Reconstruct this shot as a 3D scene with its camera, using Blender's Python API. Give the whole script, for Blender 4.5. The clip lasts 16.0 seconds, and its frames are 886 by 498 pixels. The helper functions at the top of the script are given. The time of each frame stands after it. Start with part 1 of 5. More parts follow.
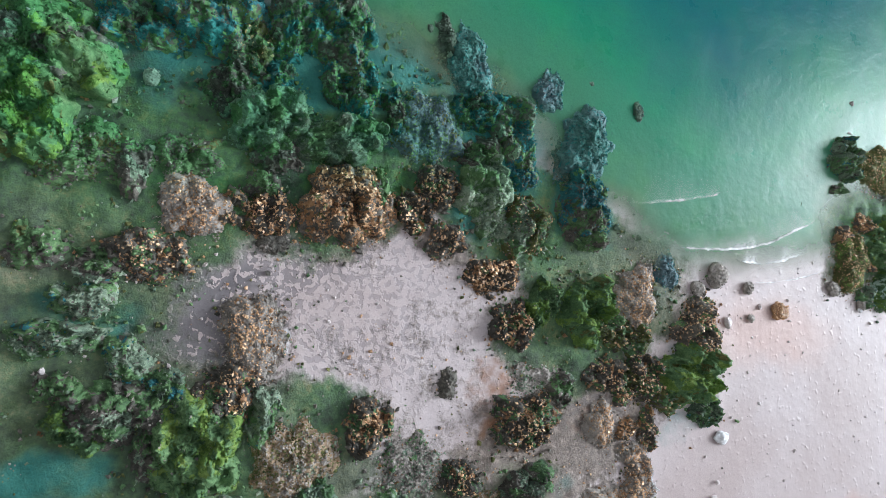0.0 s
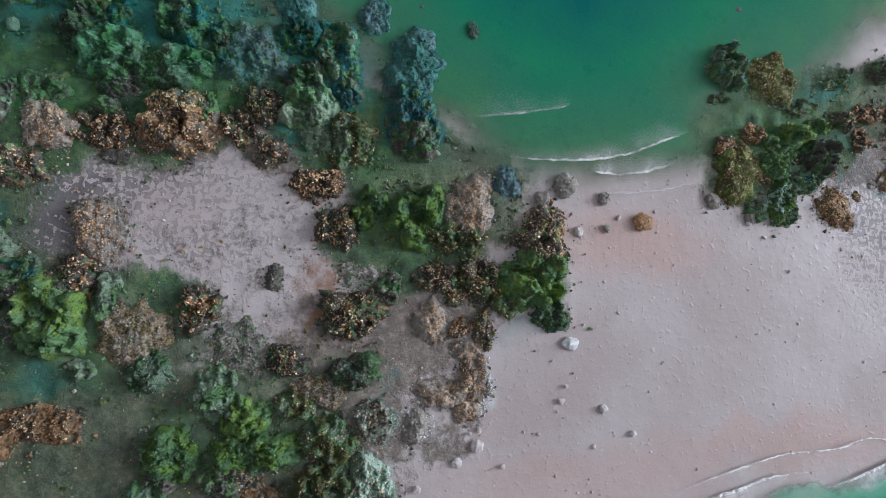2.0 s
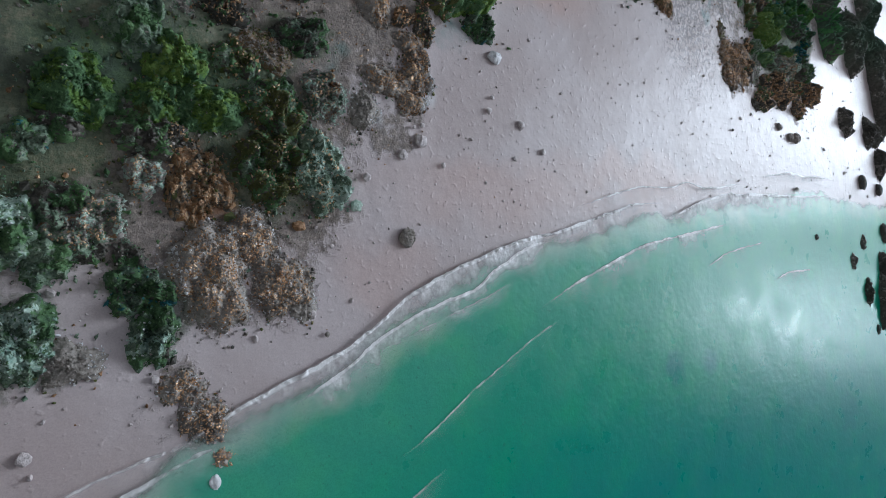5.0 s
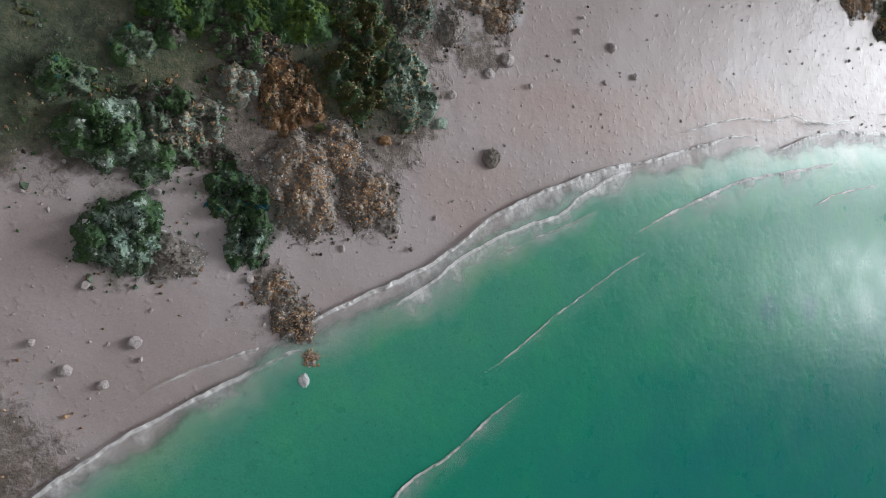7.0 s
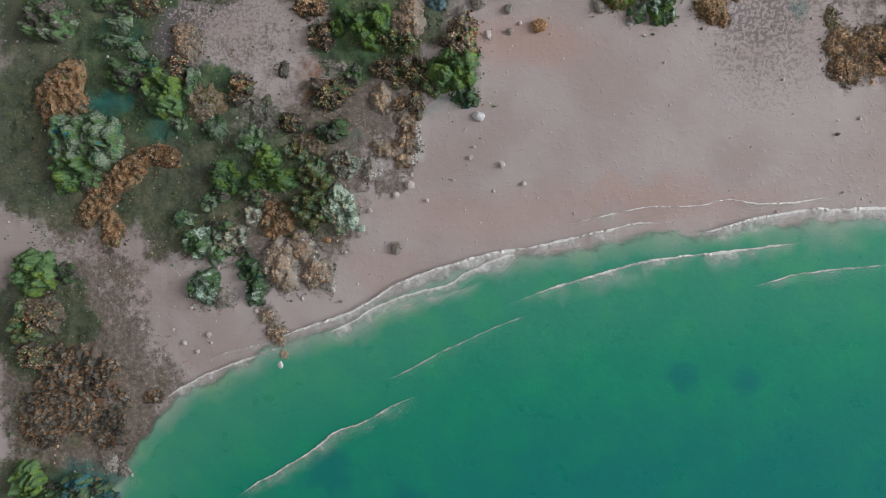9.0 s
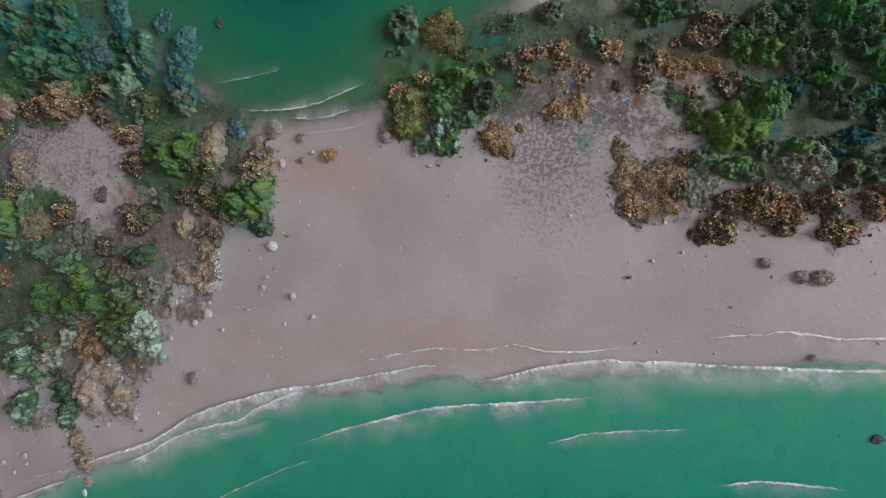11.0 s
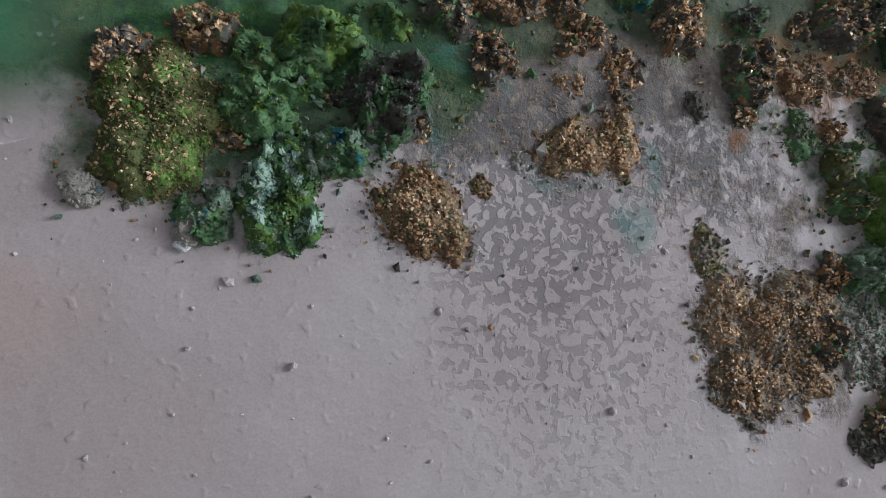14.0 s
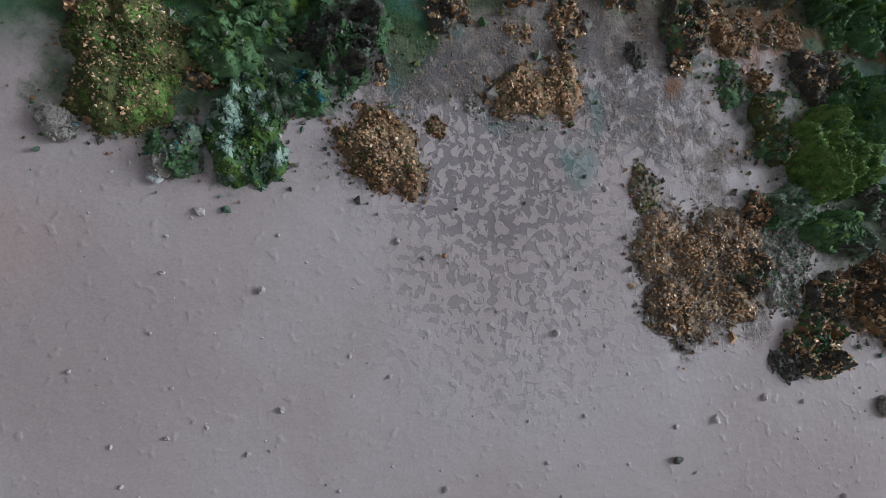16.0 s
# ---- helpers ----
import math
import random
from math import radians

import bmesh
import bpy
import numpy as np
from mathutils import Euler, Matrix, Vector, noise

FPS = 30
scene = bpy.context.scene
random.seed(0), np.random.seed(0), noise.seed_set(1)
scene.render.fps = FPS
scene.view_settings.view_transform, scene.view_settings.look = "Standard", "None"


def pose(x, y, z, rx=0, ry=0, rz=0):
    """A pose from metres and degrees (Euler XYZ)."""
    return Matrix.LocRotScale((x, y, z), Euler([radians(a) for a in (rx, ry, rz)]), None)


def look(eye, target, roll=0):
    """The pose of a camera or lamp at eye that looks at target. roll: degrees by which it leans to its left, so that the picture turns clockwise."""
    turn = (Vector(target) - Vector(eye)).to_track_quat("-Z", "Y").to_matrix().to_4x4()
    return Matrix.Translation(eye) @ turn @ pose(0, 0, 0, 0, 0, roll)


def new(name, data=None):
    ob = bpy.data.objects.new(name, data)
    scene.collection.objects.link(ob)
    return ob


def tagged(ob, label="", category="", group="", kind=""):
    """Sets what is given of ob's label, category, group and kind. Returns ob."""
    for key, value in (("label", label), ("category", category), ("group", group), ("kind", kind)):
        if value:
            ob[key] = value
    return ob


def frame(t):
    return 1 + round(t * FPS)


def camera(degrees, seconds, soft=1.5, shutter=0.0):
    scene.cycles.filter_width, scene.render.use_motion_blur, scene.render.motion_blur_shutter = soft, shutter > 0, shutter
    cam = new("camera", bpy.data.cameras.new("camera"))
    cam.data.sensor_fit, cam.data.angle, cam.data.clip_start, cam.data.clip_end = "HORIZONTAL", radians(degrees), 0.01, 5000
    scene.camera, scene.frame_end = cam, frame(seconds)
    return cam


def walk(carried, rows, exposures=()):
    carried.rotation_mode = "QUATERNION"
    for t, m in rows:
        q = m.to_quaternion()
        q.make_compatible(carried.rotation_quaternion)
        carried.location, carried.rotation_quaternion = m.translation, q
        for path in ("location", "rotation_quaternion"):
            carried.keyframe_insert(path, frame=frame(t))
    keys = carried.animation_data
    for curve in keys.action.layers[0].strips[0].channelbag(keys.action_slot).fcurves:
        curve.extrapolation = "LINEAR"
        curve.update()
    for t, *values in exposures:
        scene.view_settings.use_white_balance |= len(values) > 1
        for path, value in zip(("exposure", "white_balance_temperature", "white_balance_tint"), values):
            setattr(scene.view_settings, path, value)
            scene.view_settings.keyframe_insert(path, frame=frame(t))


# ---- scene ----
cam = camera(70.8, 16.0, soft=0.75)
PATH = [
    (0, (0.023, 0.049, 0.378), (0.745, 0.121, -1.486), 83.8),
    (0.5, (0.086, 0.046, 0.407), (0.718, 0.11, -1.49), 82.7),
    (1, (0.147, 0.039, 0.436), (0.666, 0.103, -1.494), 81.8),
    (1.5, (0.188, 0.026, 0.457), (0.586, 0.096, -1.502), 78.5),
    (2, (0.22, -0.02, 0.474), (0.541, 0.041, -1.499), 77.7),
    (2.5, (0.236, -0.074, 0.484), (0.527, -0.055, -1.494), 84.5),
    (3, (0.244, -0.127, 0.495), (0.538, -0.116, -1.483), 86.2),
    (3.5, (0.241, -0.178, 0.505), (0.583, -0.179, -1.466), 88.4),
    (4, (0.22, -0.224, 0.516), (0.711, -0.185, -1.423), 84.4),
    (4.5, (0.143, -0.249, 0.451), (0.933, -0.223, -1.386), 86.4),
    (5, (0.056, -0.252, 0.379), (1.241, -0.192, -1.231), 84.6),
    (5.2, (0.022, -0.262, 0.356), (1.278, -0.168, -1.198), 83.2),
    (7.3, (0.073, -0.283, 0.388), (0.853, -0.35, -1.453), 93.2),
    (7.5, (0.146, -0.279, 0.422), (0.695, -0.352, -1.5), 97.3),
    (8, (0.272, -0.262, 0.513), (0.366, -0.378, -1.482), 139.8),
    (8.5, (0.376, -0.241, 0.648), (0.224, -0.366, -1.342), -128.7),
    (8.7, (0.41, -0.215, 0.695), (0.19, -0.354, -1.288), -122.2),
    (10.8, (0.765, -0.124, 0.631), (0.1, -0.057, -1.254), -83.2),
    (11, (0.755, -0.104, 0.591), (0.206, -0.042, -1.331), -83.0),
    (11.5, (0.764, -0.067, 0.479), (0.359, 0.023, -1.477), -75.8),
    (12, (0.762, -0.038, 0.368), (0.416, 0.129, -1.595), -63.3),
    (12.5, (0.735, -0.023, 0.294), (0.507, 0.157, -1.685), -51.5),
    (13, (0.718, -0.018, 0.251), (0.502, 0.165, -1.729), -49.0),
    (13.5, (0.701, -0.014, 0.236), (0.547, 0.165, -1.75), -39.7),
    (14, (0.6, -0.012, 0.221), (1.003, 0.167, -1.73), 65.2),
    (14.5, (0.545, -0.019, 0.232), (1.305, 0.077, -1.615), 81.4),
    (15, (0.539, -0.019, 0.231), (1.383, 0.064, -1.581), 82.9),
    (15.5, (0.551, -0.021, 0.235), (1.324, 0.068, -1.607), 81.5),
    (16, (0.602, -0.031, 0.24), (1.087, 0.077, -1.698), 76.0),
]
EXPOSURE = [(0, 0.75, 6250, 7), (1.5, 0.28, 6150, 8), (2.5, -0.04, 6050, 8), (4, -0.28, 6000, 6), (5, -0.38, 5950, 6), (7.5, -0.38, 6850, 8), (8.5, -0.18, 6950, 8), (11, -0.33, 6550, 8), (12.2, -0.35, 6450, 5), (13.5, -0.24, 6250, 5), (14.5, -0.38, 6150, 5), (16, -0.49, 6100, 6)]
walk(cam, [(t, look(eye, target, roll)) for t, eye, target, roll in PATH], EXPOSURE)

# ---- light: daylight from a window in the east wall, added overhead fill, white room ----
world = bpy.data.worlds.new("world")
scene.world = world
world.use_nodes = True
wn = world.node_tree
sky = wn.nodes.new("ShaderNodeTexSky")
sky.sky_type, sky.sun_disc, sky.sun_elevation, sky.sun_rotation = "NISHITA", False, radians(35), radians(70)
wn.links.new(sky.outputs[0], wn.nodes["Background"].inputs[0])
wn.nodes["Background"].inputs[1].default_value = 0.1

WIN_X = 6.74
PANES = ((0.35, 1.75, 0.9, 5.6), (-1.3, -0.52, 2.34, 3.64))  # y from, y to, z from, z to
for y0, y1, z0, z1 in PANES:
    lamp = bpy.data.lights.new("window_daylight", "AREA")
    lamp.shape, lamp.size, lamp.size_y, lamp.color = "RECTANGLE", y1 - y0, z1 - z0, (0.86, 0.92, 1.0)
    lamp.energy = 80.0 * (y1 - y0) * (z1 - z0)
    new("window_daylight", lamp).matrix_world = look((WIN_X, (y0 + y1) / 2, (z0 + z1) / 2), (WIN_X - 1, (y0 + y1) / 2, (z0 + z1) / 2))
# unseen overhead lamp, added as soft fill beside the window's light
FILL_X, FILL_Y, FILL_W, FILL_H = 0.8, 0.6, 4.8, 4.4
fill_lamp = bpy.data.lights.new("overhead_fill", "AREA")
fill_lamp.shape, fill_lamp.size, fill_lamp.size_y, fill_lamp.energy, fill_lamp.color = "RECTANGLE", FILL_W, FILL_H, 18.0, (1.0, 0.98, 0.96)
new("overhead_fill", fill_lamp).matrix_world = pose(FILL_X, FILL_Y, 6.02)


# ---- materials ----
def ramp(nt, fac, stops):
    r = nt.nodes.new("ShaderNodeValToRGB")
    el = r.color_ramp.elements
    while len(el) < len(stops):
        el.new(0.5)
    for e, (p, c) in zip(el, stops):
        e.position, e.color = p, (*c, 1) if len(c) == 3 else c
    nt.links.new(fac, r.inputs[0])
    return r.outputs[0]


def mixc(nt, fac, a, b, mode="MIX"):
    m = nt.nodes.new("ShaderNodeMix")
    m.data_type, m.blend_type = "RGBA", mode
    for sock, v in ((m.inputs[0], fac), (m.inputs[6], a), (m.inputs[7], b)):
        if isinstance(v, bpy.types.NodeSocket):
            nt.links.new(v, sock)
        elif isinstance(v, tuple):
            sock.default_value = (*v, 1)
        else:
            sock.default_value = v
    return m.outputs[2]


def calc(nt, op, a, b=0.0, c=0.0, clamp=False):
    m = nt.nodes.new("ShaderNodeMath")
    m.operation, m.use_clamp = op, clamp
    for sock, v in zip(m.inputs, (a, b, c)):
        if isinstance(v, bpy.types.NodeSocket):
            nt.links.new(v, sock)
        else:
            sock.default_value = v
    return m.outputs[0]


def smooth(nt, v, lo, hi):
    m = nt.nodes.new("ShaderNodeMapRange")
    m.interpolation_type = "SMOOTHSTEP"
    nt.links.new(v, m.inputs[0])
    m.inputs[1].default_value, m.inputs[2].default_value = lo, hi
    return m.outputs[0]


def noise_tex(nt, scale, detail=4.0, rough=0.55, warp=0.0):
    tc = nt.nodes.new("ShaderNodeNewGeometry")
    n = nt.nodes.new("ShaderNodeTexNoise")
    n.inputs["Scale"].default_value, n.inputs["Detail"].default_value, n.inputs["Roughness"].default_value = scale, detail, rough
    n.inputs["Distortion"].default_value = warp
    nt.links.new(tc.outputs["Position"], n.inputs["Vector"])
    return n.outputs["Fac"]


def attr(nt, name):
    a = nt.nodes.new("ShaderNodeAttribute")
    a.attribute_name = name
    return a.outputs["Fac"]


def bump(nt, bsdf, height, dist, strength=1.0):
    b = nt.nodes.new("ShaderNodeBump")
    b.inputs["Distance"].default_value, b.inputs["Strength"].default_value = dist, strength
    nt.links.new(height, b.inputs["Height"])
    nt.links.new(b.outputs[0], bsdf.inputs["Normal"])


def base(name, rough=0.6, metal=0.0):
    m = bpy.data.materials.new(name)
    m.use_nodes = True
    nt = m.node_tree
    b = nt.nodes["Principled BSDF"]
    b.inputs["Roughness"].default_value, b.inputs["Metallic"].default_value = rough, metal
    return m, nt, b


def crumb(name, dark, mid, light, rough=0.75, metal=0.0, scale=160, spec=0.4):
    """Crumbly painted matter: colour varies from crumb to crumb and over larger patches."""
    m, nt, b = base(name, rough, metal)
    g = nt.nodes.new("ShaderNodeNewGeometry")
    v = calc(nt, "ADD", calc(nt, "MULTIPLY_ADD", g.outputs["Random Per Island"], 0.3, 0.12), calc(nt, "MULTIPLY", noise_tex(nt, 70, 3), 0.5))
    v = calc(nt, "ADD", v, calc(nt, "MULTIPLY_ADD", noise_tex(nt, scale * 6, 3), 0.5, -0.28))
    v = calc(nt, "ADD", v, calc(nt, "MULTIPLY_ADD", noise_tex(nt, 330, 3), 0.6, -0.3))
    col = ramp(nt, v, ((0.2, dark), (0.5, mid), (0.85, light)))
    # green paint sprayed over the north-west bank and the eastern wood
    xyz = nt.nodes.new("ShaderNodeSeparateXYZ")
    nt.links.new(g.outputs["Position"], xyz.inputs[0])
    px, py = xyz.outputs[0], xyz.outputs[1]
    west = calc(nt, "MULTIPLY", smooth(nt, py, 0.085, 0.14), calc(nt, "SUBTRACT", 1.0, smooth(nt, px, 0.33, 0.42)))
    east = calc(nt, "MULTIPLY", smooth(nt, px, 0.84, 0.95), smooth(nt, py, -0.01, 0.06))
    spray = calc(nt, "MULTIPLY", calc(nt, "MAXIMUM", west, calc(nt, "MULTIPLY", east, 0.8)), smooth(nt, noise_tex(nt, 30, 3), 0.25, 0.6))
    col = mixc(nt, calc(nt, "MULTIPLY", spray, 0.85), col, mixc(nt, 1.0, col, (0.42, 1.05, 0.78), "MULTIPLY"))
    nt.links.new(col, b.inputs["Base Color"])
    b.inputs["Specular IOR Level"].default_value = spec
    bump(nt, b, noise_tex(nt, scale * 9, 4), 0.0006, 0.9)
    return m


MAT = {
    "green": crumb("bright_green_moss", (0.035, 0.08, 0.014), (0.125, 0.225, 0.042), (0.33, 0.42, 0.12)),
    "leaf": crumb("dark_green_moss", (0.024, 0.058, 0.025), (0.095, 0.188, 0.075), (0.22, 0.34, 0.15)),
    "sage": crumb("grey_green_moss", (0.038, 0.075, 0.052), (0.17, 0.235, 0.16), (0.42, 0.48, 0.36)),
    "olive": crumb("olive_moss", (0.032, 0.045, 0.014), (0.1, 0.112, 0.035), (0.26, 0.24, 0.085)),
    "teal": crumb("teal_painted_moss", (0.01, 0.06, 0.065), (0.024, 0.14, 0.155), (0.08, 0.31, 0.35)),
    "earth": crumb("dark_earth", (0.035, 0.033, 0.028), (0.105, 0.096, 0.08), (0.24, 0.215, 0.18)),
    "stone": crumb("grey_grit", (0.12, 0.107, 0.095), (0.32, 0.283, 0.25), (0.48, 0.44, 0.4)),
    "ochre": crumb("ochre_brown_ground", (0.09, 0.06, 0.036), (0.25, 0.17, 0.1), (0.45, 0.33, 0.22), 0.55),
    "rust": crumb("rust_brown_grit", (0.085, 0.042, 0.019), (0.31, 0.165, 0.078), (0.5, 0.3, 0.15), 0.42),
    "gold": crumb("copper_gold_flake", (0.6, 0.35, 0.18), (0.93, 0.6, 0.36), (1.0, 0.82, 0.58), 0.24, 0.3),
    "white": crumb("white_paint_crust", (0.5, 0.5, 0.51), (0.7, 0.69, 0.7), (0.84, 0.83, 0.84), 0.5),
    "frost": crumb("pale_green_crust", (0.18, 0.3, 0.24), (0.44, 0.55, 0.46), (0.7, 0.75, 0.68), 0.6),
    "cyan": crumb("cyan_blue_paint", (0.02, 0.085, 0.10), (0.045, 0.19, 0.225), (0.12, 0.35, 0.41)),
    "tealstone": crumb("teal_grey_grit", (0.035, 0.075, 0.085), (0.095, 0.15, 0.165), (0.22, 0.31, 0.33)),
}


def ground_material():
    m, nt, b = base("painted_sand", 0.5)
    fine, big = noise_tex(nt, 900, 3), noise_tex(nt, 9, 4)
    mid_n = calc(nt, "ADD", calc(nt, "MULTIPLY", noise_tex(nt, 55, 5, 0.65), 0.55), calc(nt, "MULTIPLY", noise_tex(nt, 170, 5, 0.65, 0.4), 0.45))
    col = mixc(nt, smooth(nt, big, 0.35, 0.65), (0.50, 0.41, 0.395), (0.58, 0.5, 0.495))
    col = mixc(nt, calc(nt, "MULTIPLY", attr(nt, "pink"), 0.75), col, (0.58, 0.37, 0.31))
    # dirt: brown-grey film broken into patches
    d = smooth(nt, calc(nt, "ADD", calc(nt, "MULTIPLY", mid_n, 0.8), calc(nt, "MULTIPLY", attr(nt, "dirt"), 0.55)), 0.54, 0.7)
    col = mixc(nt, calc(nt, "MULTIPLY", d, 0.82), col, ramp(nt, noise_tex(nt, 190, 6, 0.7), ((0.34, (0.085, 0.068, 0.052)), (0.5, (0.185, 0.148, 0.115)), (0.66, (0.36, 0.295, 0.24)))))
    # blotches: thin grey-lilac paint with sharp edges
    bl = noise_tex(nt, 250, 4, 0.5, 0.35)
    k = smooth(nt, calc(nt, "ADD", bl, calc(nt, "MULTIPLY", attr(nt, "blotch"), 0.15)), 0.555, 0.6)
    k = calc(nt, "MULTIPLY", k, calc(nt, "MINIMUM", calc(nt, "MULTIPLY", attr(nt, "blotch"), 0.95), 0.88))
    col = mixc(nt, k, col, (0.15, 0.138, 0.145))
    # moss wash
    speck = calc(nt, "ADD", calc(nt, "MULTIPLY", noise_tex(nt, 34, 4, 0.6), 0.5), calc(nt, "MULTIPLY", noise_tex(nt, 240, 5, 0.7), 0.5))
    lush = ramp(nt, speck, ((0.33, (0.006, 0.03, 0.014)), (0.44, (0.014, 0.085, 0.03)), (0.54, (0.035, 0.16, 0.035)), (0.67, (0.15, 0.2, 0.045))))
    dull = ramp(nt, speck, ((0.33, (0.03, 0.042, 0.026)), (0.44, (0.075, 0.105, 0.062)), (0.54, (0.13, 0.155, 0.09)), (0.67, (0.27, 0.24, 0.16))))
    green = mixc(nt, attr(nt, "lush"), dull, lush)
    g = smooth(nt, calc(nt, "ADD", calc(nt, "MULTIPLY", mid_n, 0.6), calc(nt, "MULTIPLY", attr(nt, "moss"), 0.75)), 0.48, 0.7)
    col = mixc(nt, calc(nt, "MULTIPLY", g, 0.92), col, green)
    for name, c, top in (("rust", (0.28, 0.12, 0.05), 0.8), ("teal", (0.03, 0.22, 0.2), 0.75), ("white", (0.7, 0.69, 0.7), 0.9)):
        f = smooth(nt, calc(nt, "ADD", calc(nt, "MULTIPLY", noise_tex(nt, 45 if name != "rust" else 140, 4), 0.5), calc(nt, "MULTIPLY", attr(nt, name), 0.6)), 0.42, 0.75)
        col = mixc(nt, calc(nt, "MULTIPLY", f, top), col, c)
    grain = calc(nt, "ADD", calc(nt, "MULTIPLY", fine, 0.5), calc(nt, "MULTIPLY", noise_tex(nt, 2600, 2), 0.5))
    col = mixc(nt, smooth(nt, grain, 0.36, 0.66), col, mixc(nt, 1.0, col, (0.85, 0.84, 0.84), "MULTIPLY"))
    nt.links.new(col, b.inputs["Base Color"])
    b.inputs["Specular IOR Level"].default_value = 0.28
    nt.links.new(calc(nt, "ADD", calc(nt, "MULTIPLY_ADD", mid_n, 0.35, 0.24), calc(nt, "MULTIPLY", calc(nt, "MAXIMUM", g, calc(nt, "MULTIPLY", d, 0.6)), 0.28)), b.inputs["Roughness"])
    rough_land = calc(nt, "MULTIPLY", calc(nt, "MAXIMUM", g, d), noise_tex(nt, 420, 5, 0.7))
    h = calc(nt, "ADD", calc(nt, "MULTIPLY", noise_tex(nt, 95, 2), 0.55), calc(nt, "MULTIPLY", smooth(nt, noise_tex(nt, 190, 1), 0.6, 0.8), 0.26))
    h = calc(nt, "ADD", h, calc(nt, "ADD", calc(nt, "MULTIPLY", fine, 0.06), calc(nt, "MULTIPLY", rough_land, 1.6)))
    h = calc(nt, "ADD", h, calc(nt, "MULTIPLY", k, -0.5))
    bump(nt, b, h, 0.0009, 0.8)
    return m


def water_material(name, stops, gloss=0.5, thin=0.075):
    m, nt, b = base(name, 0.2)
    dep = attr(nt, "depth")
    d = calc(nt, "ADD", dep, calc(nt, "MULTIPLY_ADD", noise_tex(nt, 14, 4), 0.24, -0.12))
    col = ramp(nt, d, stops)
    col = mixc(nt, smooth(nt, noise_tex(nt, 22, 4, 0.6), 0.42, 0.72), col, mixc(nt, 1.0, col, (1.18, 1.12, 0.95), "MULTIPLY"))
    col = mixc(nt, calc(nt, "MULTIPLY", smooth(nt, noise_tex(nt, 260, 3), 0.66, 0.72), 0.35), col, (0.02, 0.1, 0.08))
    col = mixc(nt, smooth(nt, noise_tex(nt, 900, 4, 0.7), 0.38, 0.68), mixc(nt, 1.0, col, (1.08, 1.06, 1.06), "MULTIPLY"), mixc(nt, 1.0, col, (0.86, 0.9, 0.9), "MULTIPLY"))
    spot = attr(nt, "spot")
    col = mixc(nt, calc(nt, "MULTIPLY", smooth(nt, calc(nt, "MULTIPLY_ADD", noise_tex(nt, 60, 3), 0.5, spot), 0.6, 0.85), 0.55), col, (0.002, 0.17, 0.2))
    nt.links.new(col, b.inputs["Base Color"])
    n2 = noise_tex(nt, 30, 4, 0.6)
    nt.links.new(smooth(nt, calc(nt, "ADD", dep, calc(nt, "MULTIPLY_ADD", n2, 0.12, -0.06)), 0.0, thin), b.inputs["Alpha"])
    b.inputs["Specular IOR Level"].default_value = gloss
    nt.links.new(calc(nt, "MULTIPLY_ADD", n2, 0.28, 0.17), b.inputs["Roughness"])
    bump(nt, b, calc(nt, "ADD", noise_tex(nt, 120, 3), calc(nt, "MULTIPLY", noise_tex(nt, 420, 2), 0.2)), 0.0006, 0.5)
    return m


def foam_material():
    m, nt, b = base("white_foam_paint", 0.45)
    nt.links.new(ramp(nt, noise_tex(nt, 220, 3), ((0.3, (0.74, 0.71, 0.7)), (0.65, (0.9, 0.88, 0.87)))), b.inputs["Base Color"])
    a = attr(nt, "cover")
    br = calc(nt, "MULTIPLY", a, calc(nt, "MULTIPLY_ADD", noise_tex(nt, 110, 4, 0.6), 1.05, 0.42))
    nt.links.new(smooth(nt, br, 0.03, 0.95), b.inputs["Alpha"])
    bump(nt, b, noise_tex(nt, 400, 4), 0.001, 0.8)
    return m


GROUND = ground_material()
SEA = water_material("emerald_resin_sea", ((0.0, (0.30, 0.44, 0.36)), (0.12, (0.055, 0.34, 0.225)), (0.5, (0.01, 0.29, 0.19)), (0.95, (0.003, 0.23, 0.2))), 0.3, 0.05)
LAGOON = water_material("green_resin_lagoon", ((0.0, (0.22, 0.25, 0.17)), (0.2, (0.05, 0.18, 0.1)), (0.5, (0.014, 0.19, 0.105)), (0.9, (0.001, 0.105, 0.115))), 0.12, 0.22)
FOAM = foam_material()
WALL, wall_nt, wall_b = base("matt_wall_paint", 0.85)
wall_nt.links.new(ramp(wall_nt, noise_tex(wall_nt, 3, 4), ((0.3, (0.38, 0.365, 0.35)), (0.7, (0.45, 0.43, 0.415)))), wall_b.inputs["Base Color"])


# ---- mesh helpers ----
def mesh_ob(name, verts, faces, mats, mat_index=None, parent=None, label="", shade=False):
    me = bpy.data.meshes.new(name)
    verts = np.asarray(verts, dtype=np.float32)
    faces = np.asarray(faces, dtype=np.int32)
    n = faces.shape[1]
    me.vertices.add(len(verts))
    me.vertices.foreach_set("co", verts.ravel())
    me.loops.add(faces.size)
    me.loops.foreach_set("vertex_index", faces.ravel())
    me.polygons.add(len(faces))
    me.polygons.foreach_set("loop_start", np.arange(0, faces.size, n, dtype=np.int32))
    for mt in mats:
        me.materials.append(mt)
    if mat_index is not None:
        me.polygons.foreach_set("material_index", np.asarray(mat_index, dtype=np.int32))
    me.polygons.foreach_set("use_smooth", np.full(len(faces), shade))
    me.update(calc_edges=True)
    me.validate()
    ob = new(name, me)
    if parent:
        ob.parent = parent
    if label:
        ob["label"] = label
    return ob


def float_attr(ob, name, values):
    ob.data.attributes.new(name, "FLOAT", "POINT").data.foreach_set("value", np.asarray(values, dtype=np.float32))


